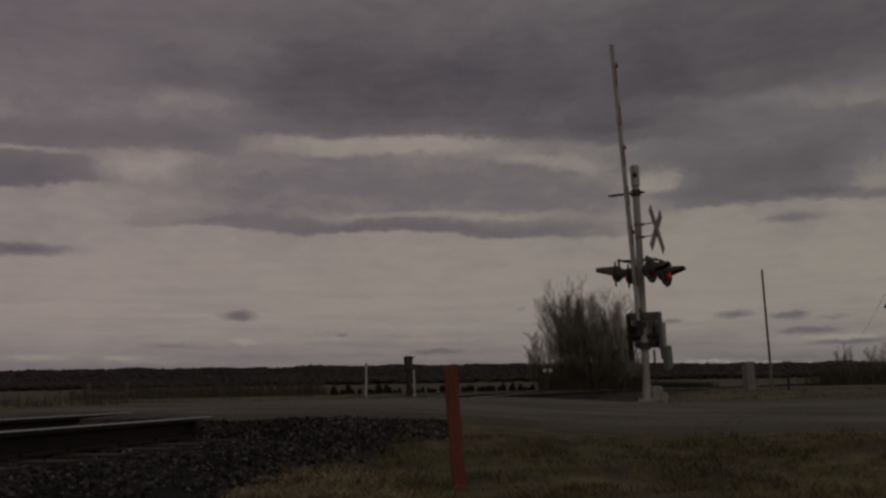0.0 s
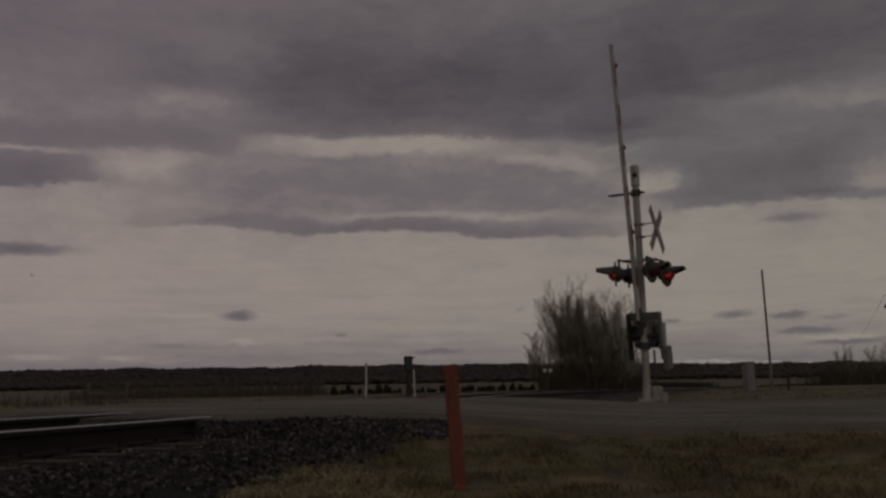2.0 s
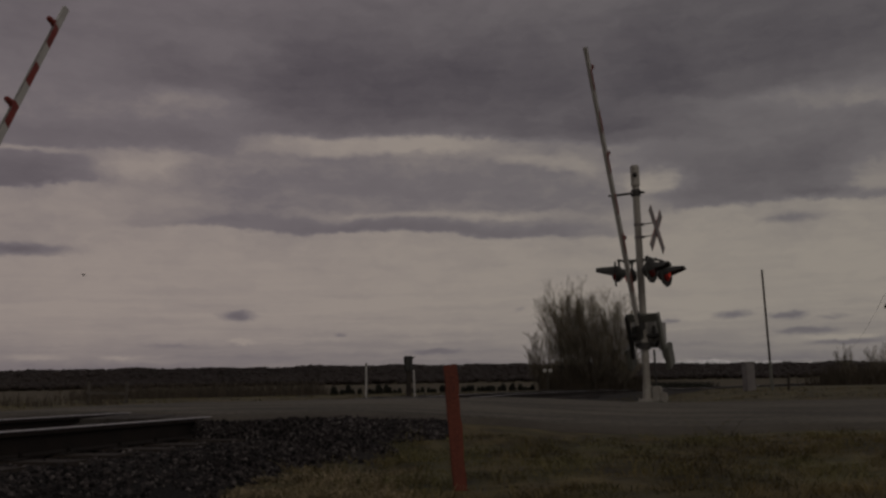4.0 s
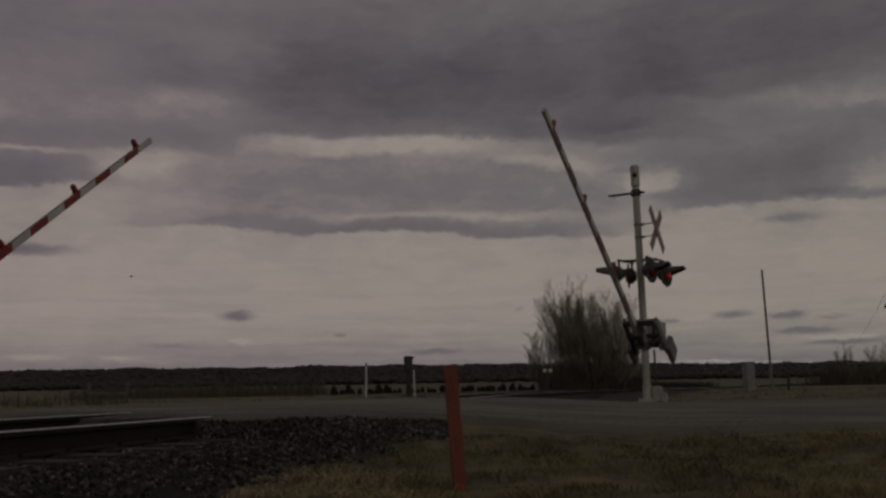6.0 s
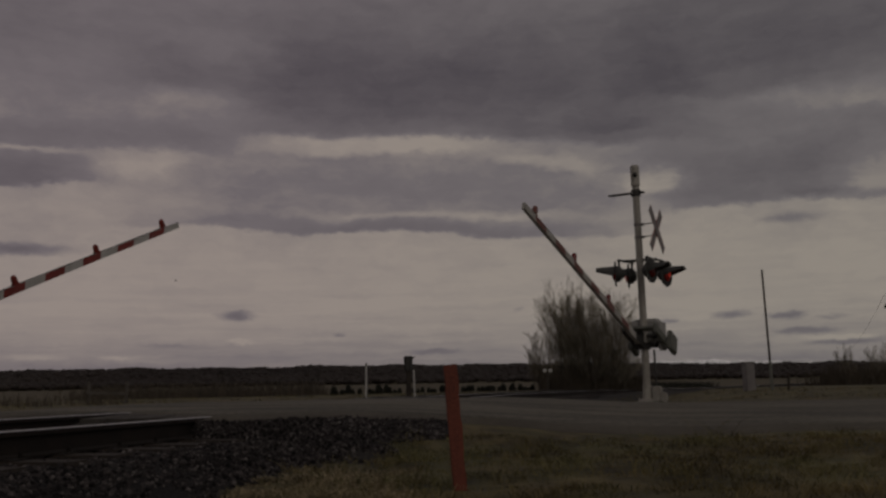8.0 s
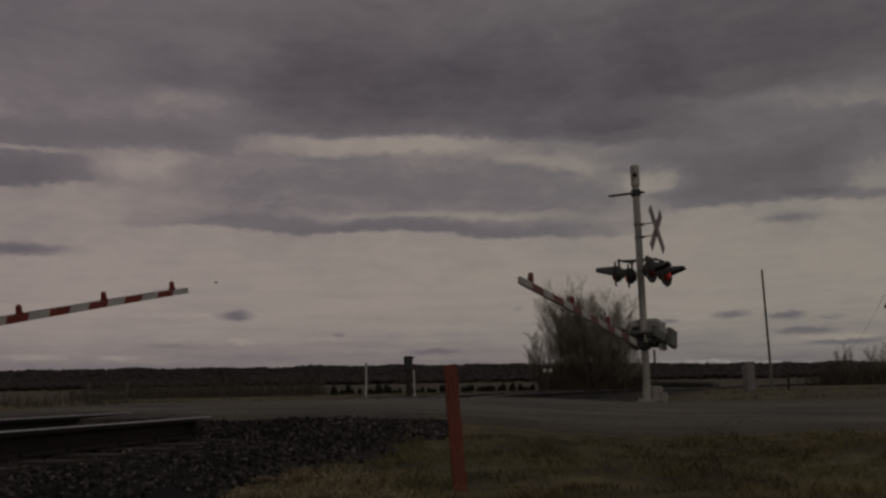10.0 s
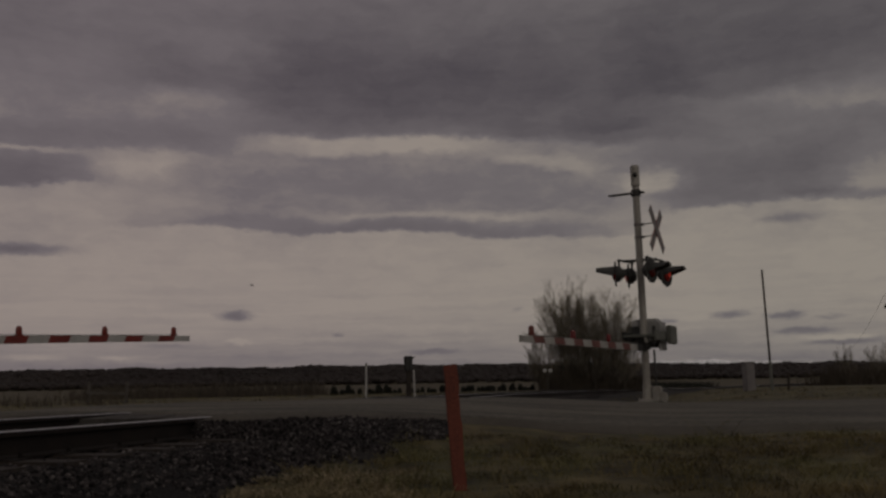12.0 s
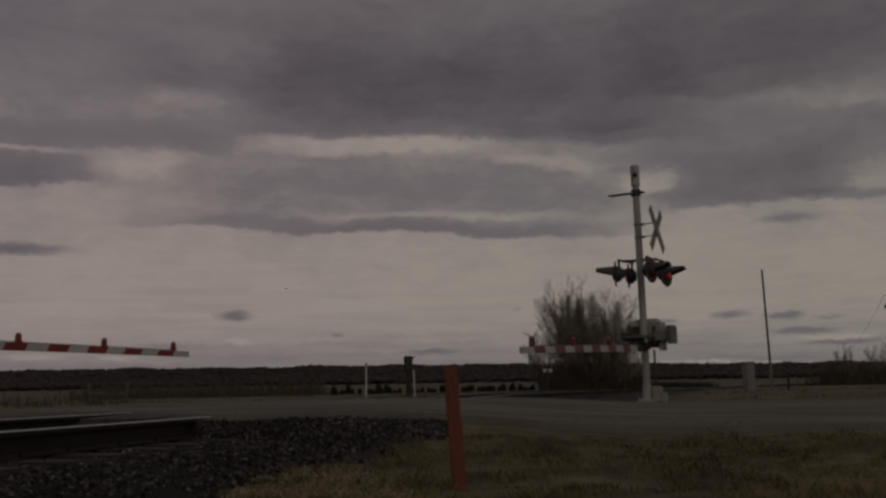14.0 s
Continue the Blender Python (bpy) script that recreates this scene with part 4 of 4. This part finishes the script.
grove = random.Random(4)
for k in range(27):
    t = k / 26
    out = -2.1 + 4.7 * t + grove.uniform(-0.3, 0.3)
    tall = 8.3 - 0.15 * (out + 0.7) ** 2 + grove.uniform(-0.8, 0.2)
    bare_tree(50 + k, 9.05 + 0.74 * out, 60.5 + grove.uniform(-1.3, 1.3), tall, 1, "leafless grey-brown tree in a dense clump" if tall > 5.5 else "leafless slender tree in a dense clump", 0.07 * out)
for k, (x, tall) in enumerate([(5.7, 4.0), (6.1, 5.0), (6.6, 4.6)]):
    bare_tree(90 + k, x, 60.0, tall, 1, "pale slender sapling beside the clump", -0.02)
for k in range(10):
    x = 46.6 + 0.8 * k + grove.uniform(-0.3, 0.3)
    bare_tree(140 + k, x, 110 + grove.uniform(-2.5, 2.5), 6.1 - 0.12 * abs(k - 3) + grove.uniform(-0.8, 0.4), 1, "leafless distant tree above dark brush")


def shrubs():
    rng = np.random.RandomState(7)
    first = None
    for k in range(46):
        t = k / 45
        x, y = -5.6 + 11.3 * t + rng.normal(0, 0.1), 47 + 15 * t + rng.normal(0, 0.6)
        size = rng.uniform(0.6, 1.1)
        m = pose(x, y, height(x, y), 0, 0, rng.uniform(0, 360)) @ Matrix.Diagonal((size, size, size * rng.uniform(0.8, 1.5), 1))
        if first is None:
            first = thing("shrub", m, "small dark rounded evergreen shrub in the field", "shrub", "field shrubs")
            segs = []
            for _ in range(420):
                d = rng.normal(0, 1, 3)
                d[2] = abs(d[2]) * 1.2
                d = d / np.linalg.norm(d)
                a = d * rng.uniform(0.02, 0.15)
                b = d * np.array([0.19, 0.19, 0.34]) * rng.uniform(0.75, 1.15)
                segs.append((a, b, 0.018, 0.004))
            v, f = sticks(segs, 3)
            ob = soup("foliage", v, f, M_SPRUCE)
            ob.parent = first
        else:
            ob = copy_thing(first, m)
            ob.scale = (size, size, size * rng.uniform(0.8, 1.5))


def thicket(name, label, count, place, tall, mat, seed, thick=0.02):
    rng = np.random.RandomState(seed)
    xy = np.array([place(rng) for _ in range(count)])
    z = ground_height(xy[:, 0], xy[:, 1])
    segs = []
    for (x, y), h in zip(xy, z):
        up = tall * rng.uniform(0.35, 1.0)
        a = np.array([x, y, h - 0.05])
        b = a + np.array([rng.normal(0, 0.25) * up, rng.normal(0, 0.25) * up, up])
        segs.append((a, b, thick, thick * 0.3))
    v, f = sticks(segs, 3)
    return tagged(soup(name, v, f, mat), label, "brush", kind="stuff")


shrubs()
thicket("willow_brush", "tangled brown leafless willow brush", 2500,
        lambda r: (r.uniform(-17.5, -6.0), 47 + r.normal(0, 2.2)), 0.8, M_BRUSH, 11)
thicket("trackside_brush", "low dark brush on the railway bank", 2600,
        lambda r: tuple(track_at(r.uniform(62, 105), r.normal(-3.2, 0.7))[:2]), 0.7, M_SPRUCE, 12)
thicket("undergrowth", "dark undergrowth beneath bare trees", 3800,
        lambda r: (r.uniform(6.0, 12.6), 60.5 + r.normal(0, 1.0)), 1.6, M_BRUSH, 13, 0.013)
thicket("distant_thicket", "dark leafless thicket by the far field", 3500,
        lambda r: (r.uniform(44, 66), 112 + r.normal(0, 4)), 2.6, M_BRUSH, 14, 0.04)
thicket("weeds", "scattered dry weeds at the field edge", 240,
        lambda r: (r.uniform(-13.5, -9.0), 27 + r.normal(0, 0.7)), 0.42, M_BRUSH, 15, 0.015)


def woodland():
    """Leafless woods on the ridge: thousands of ragged crowns with twig tips."""
    rng = np.random.RandomState(5)
    ico = bmesh.new()
    bmesh.ops.create_icosphere(ico, subdivisions=1, radius=1)
    base = np.array([v.co[:] for v in ico.verts])
    tris = np.array([[v.index for v in f.verts] for f in ico.faces])
    ico.free()
    k = 14000
    a, r = np.radians(rng.uniform(-36, 36, k)), rng.uniform(585, 930, k)
    x, y = r * np.sin(a), r * np.cos(a)
    z = ground_height(x, y)
    size = rng.uniform(0.9, 1.8, k)[:, None, None] * np.array([1.6, 1.6, 1.0])[None, None] * rng.uniform(0.7, 1.3, (k, len(base), 1))
    v = base[None] * size + np.stack([x, y, z + rng.uniform(0.8, 2.4, k)], 1)[:, None, :]
    f = tris[None] + (np.arange(k) * len(base))[:, None, None]
    v, f = v.reshape(-1, 3), f.reshape(-1, 3)
    j = 22000
    a, r = np.radians(rng.uniform(-36, 36, j)), rng.uniform(620, 940, j)
    x, y = r * np.sin(a), r * np.cos(a)
    z = ground_height(x, y)
    tip = z + 1.2 + 3.8 * rng.uniform(0, 1, j) ** 2
    w = rng.uniform(0.15, 0.45, j)
    lean = rng.normal(0, 0.5, j)
    spike = np.stack([np.stack([x - w, y, z], 1), np.stack([x + w, y, z], 1), np.stack([x, y + w, z], 1), np.stack([x + lean, y, tip], 1)], 1).reshape(-1, 3)
    q = np.arange(j)[:, None] * 4 + len(v)
    sf = np.concatenate([q + np.array([0, 1, 3]), q + np.array([1, 2, 3]), q + np.array([2, 0, 3])])
    ob = soup("woodland", np.concatenate([v, spike]), np.concatenate([f, sf]), M_WOODS, True)
    tagged(ob, "dark leafless woodland along the low ridge", "woods", kind="stuff")


woodland()


def mountains():
    """A far range whose snowy crests stand just clear of the woods, self-lit in place of sunlight."""
    verts, faces = [], []
    az = np.linspace(9.5, 22.0, 160)
    crest = 50 + 9 * wobble(az, az * 0, 2.6, 31) + 5 * wobble(az, az * 0, 1.0, 32) + 1.5 * wobble(az, az * 0, 0.4, 33)
    crest = crest - 14 * ease(np.abs(az - 14.2), 2.0, 6.0)
    rows = ((3800, 0.0), (3880, 0.45), (3950, 0.8), (4000, 1.0), (4100, 0.0))
    for r, share in rows:
        for k, (d, c) in enumerate(zip(az, crest)):
            rough = 1 + 0.06 * math.sin(k * 2.3 + r) + 0.05 * math.sin(k * 0.9 + r * 0.7)
            verts.append((r * math.sin(radians(d)), r * math.cos(radians(d)), -6 + (c + 6) * share * (rough if 0 < share < 1 else 1)))
    w = len(az)
    for j in range(len(rows) - 1):
        for i in range(w - 1):
            q = j * w + i
            faces.append((q, q + 1, q + w + 1, q + w))
    tagged(soup("backdrop_mountains", verts, faces, M_SNOW_GLOW, False), "far snow-streaked mountain range behind the woods, sunlight painted as glow", "mountains", kind="structure")


mountains()


def grass(name, label, count, place, tall, width, seed, mat=M_GRASS):
    """Single bent blades of dry grass, in tufts."""
    rng = np.random.RandomState(seed)
    xy = np.array([p for p in (place(rng) for _ in range(count)) if p is not None])
    x, y = xy[:, 0], xy[:, 1]
    s, n, rail = track_frame(x, y)
    keep = ((np.abs(n) > 1.74 + 0.26 * np.clip(s, 0, 4) * (n > 0) + 0.25 * wobble(x, y, 0.8, 8)) | (s > 200)) & ((y < ROAD_NEAR - 0.75 + 0.02 * x + 0.25 * wobble(x, y, 1.1, 6)) | (y > ROAD_FAR + 1.2 + 0.02 * x))
    x, y = x[keep], y[keep]
    k = len(x)
    z = ground_height(x, y)
    h = tall * rng.uniform(0.2, 1.0, k) ** 1.5 * np.clip(0.75 + 1.1 * wobble(x, y, 1.3, 21) + 0.9 * wobble(x, y, 0.45, 22), 0.12, 2.2)
    a = rng.uniform(0, 6.28, k)
    lean = rng.uniform(0.4, 2.4, k) * h
    dx, dy = np.cos(a), np.sin(a)
    w = width * rng.uniform(0.6, 1.2, k)
    b = rng.uniform(0, 6.28, k)
    wx, wy = np.cos(b) * w, np.sin(b) * w
    v = np.stack([np.stack([x - wx, y - wy, z - 0.01], 1), np.stack([x + wx, y + wy, z - 0.01], 1),
                  np.stack([x + dx * lean * 0.4 + wx * 0.7, y + dy * lean * 0.4 + wy * 0.7, z + h * 0.65], 1),
                  np.stack([x + dx * lean * 0.4 - wx * 0.7, y + dy * lean * 0.4 - wy * 0.7, z + h * 0.65], 1),
                  np.stack([x + dx * lean, y + dy * lean, z + h], 1)], 1).reshape(-1, 3)
    q = np.arange(k)[:, None] * 5
    me = bpy.data.meshes.new(name)
    faces = (q + np.array([0, 1, 2, 3])).tolist() + (q + np.array([3, 2, 4])).tolist()
    me.from_pydata(v.tolist(), [], faces)
    me.materials.append(mat)
    return tagged(new(name, me), label, "grass", kind="stuff")


def tufted(x0, x1, y0, y1, spread):
    def place(r):
        if place.left <= 0:
            place.at, place.left = (r.uniform(x0, x1), r.uniform(y0, y1)), r.randint(8, 26)
        place.left -= 1
        return (place.at[0] + r.normal(0, spread), place.at[1] + r.normal(0, spread))
    place.left, place.at = 0, (0, 0)
    return place


grass("grass", "short dry brown grass by the roadside", 62000, tufted(-2.4, 6.0, 4.4, 9.3, 0.09), 0.075, 0.0035, 31)
grass("tall_tufts", "taller pale tufts in the dry grass", 3600, tufted(-1.5, 6.0, 4.6, 9.2, 0.035), 0.17, 0.003, 33)
grass("matted_straw", "pale matted straw beside the stones", 24000, tufted(-2.0, -0.3, 4.9, 7.1, 0.10), 0.05, 0.004, 35, M_STRAW)
grass("verge_grass", "dry grass beyond the road", 16000, tufted(-14, 26, 20, 44, 0.25), 0.085, 0.01, 32)


# ---- bird ----
def bird():
    b = thing("bird", Matrix(), "dark bird gliding across the sky", "bird")
    bm = bmesh.new()
    lathe(bm, [(0.005, -0.34), (0.06, -0.2), (0.10, 0.0), (0.08, 0.18), (0.05, 0.27), (0.045, 0.32), (0.006, 0.40)], pose(0, 0, 0, 0, 90), 12)
    part("body", bm, M_FEATHER, b, smooth=True)
    bm = bmesh.new()
    box(bm, (0.26, 0.16, 0.012), (-0.42, 0, 0.0), bevel=0.004)
    part("tail", bm, M_FEATHER, b)
    wings = []
    for side in (1, -1):
        bm = bmesh.new()
        pts = [(0.14, 0.05), (0.18, 0.35), (0.06, 0.72), (-0.06, 0.70), (-0.12, 0.35), (-0.14, 0.05)]
        top = [bm.verts.new((x, y * side, 0.03)) for x, y in pts]
        low = [bm.verts.new((x, y * side, 0.008)) for x, y in pts]
        bm.faces.new(top)
        bm.faces.new(low[::-1])
        for i in range(6):
            bm.faces.new((top[i], low[i], low[(i + 1) % 6], top[(i + 1) % 6]))
        wings.append((part("wing", bm, M_FEATHER, b), side))
    return b, wings


BIRD, WINGS = bird()
for ob in BIRD.children:
    ob.data.transform(Matrix.Scale(1.3, 4))


# ---- movement ----
def motions():
    # arms: seconds and degrees above level
    a = [(0, 82.2), (1.5, 82.2), (2, 81.8), (2.5, 80.5), (3, 76.8), (5.3, 50.2), (5.5, 47.3), (6, 40.4), (6.5, 34.3), (7, 29.4), (7.5, 25.0), (8, 21.0),
         (10.5, 6.8), (11, 4.3), (11.5, 2.4), (12, 0.8), (12.5, -0.2), (13, -0.6), (14, -0.9)]
    walk(GATE_A[1], [(t, pose(0.12, 0, PIVOT_UP, d)) for t, d in a])
    b = [(0, 86.0), (1.5, 86.0), (2, 85.0), (2.5, 83.0), (3, 77.8), (3.2, 75.2), (5.3, 46.2), (5.5, 43.5), (6, 38.3), (6.5, 33.6), (7, 29.6), (7.5, 26.0), (8, 22.5),
         (10.5, 8.0), (11, 5.6), (11.5, 3.9), (12, 2.0), (12.5, 0.7), (13, 0.0), (14, -0.8)]
    walk(GATE_B[1], [(t, pose(0.12, 0, PIVOT_UP, d)) for t, d in b])
    # lights: the lenses turn their bright face out by turns
    for lens, which in GATE_A[2] + GATE_B[2]:
        turn = 0 if which else 180
        rows, t = [(0, pose(0, 0.02, 0, 0, 0, turn))], 0.444
        while t < 13.89:
            rows += [(t, pose(0, 0.02, 0, 0, 0, turn)), (t + 1 / 30, pose(0, 0.02, 0, 0, 0, turn + 60)),
                     (t + 2 / 30, pose(0, 0.02, 0, 0, 0, turn + 120)), (t + 0.1, pose(0, 0.02, 0, 0, 0, turn + 180))]
            turn += 180
            t += 0.496
        rows.append((14.0, pose(0, 0.02, 0, 0, 0, turn)))
        walk(lens, rows)
    # bird: seconds, east, height
    way = [(0, -127.9, 31.0), (1.5, -117.0, 30.7), (3, -106.1, 30.5), (5.3, -90.4, 30.0), (6.5, -82.7, 29.4), (7.5, -76.6, 28.8), (11, -57.5, 27.2), (12.5, -50.3, 26.5), (14, -43.2, 25.7)]
    walk(BIRD, [(t, pose(x, 260, z, 0, 4, -8)) for t, x, z in way])
    for wing, side in WINGS:
        walk(wing, [(t / 4, pose(0, 0, 0, side * (14 + 16 * math.sin(t * 2.1)))) for t in range(57)])
    # clouds drift slowly
    walk(backdrop, [(0, pose(0, 0, 0)), (14.0, pose(0, 0, 0, 0, 0, 0.26))])


motions()
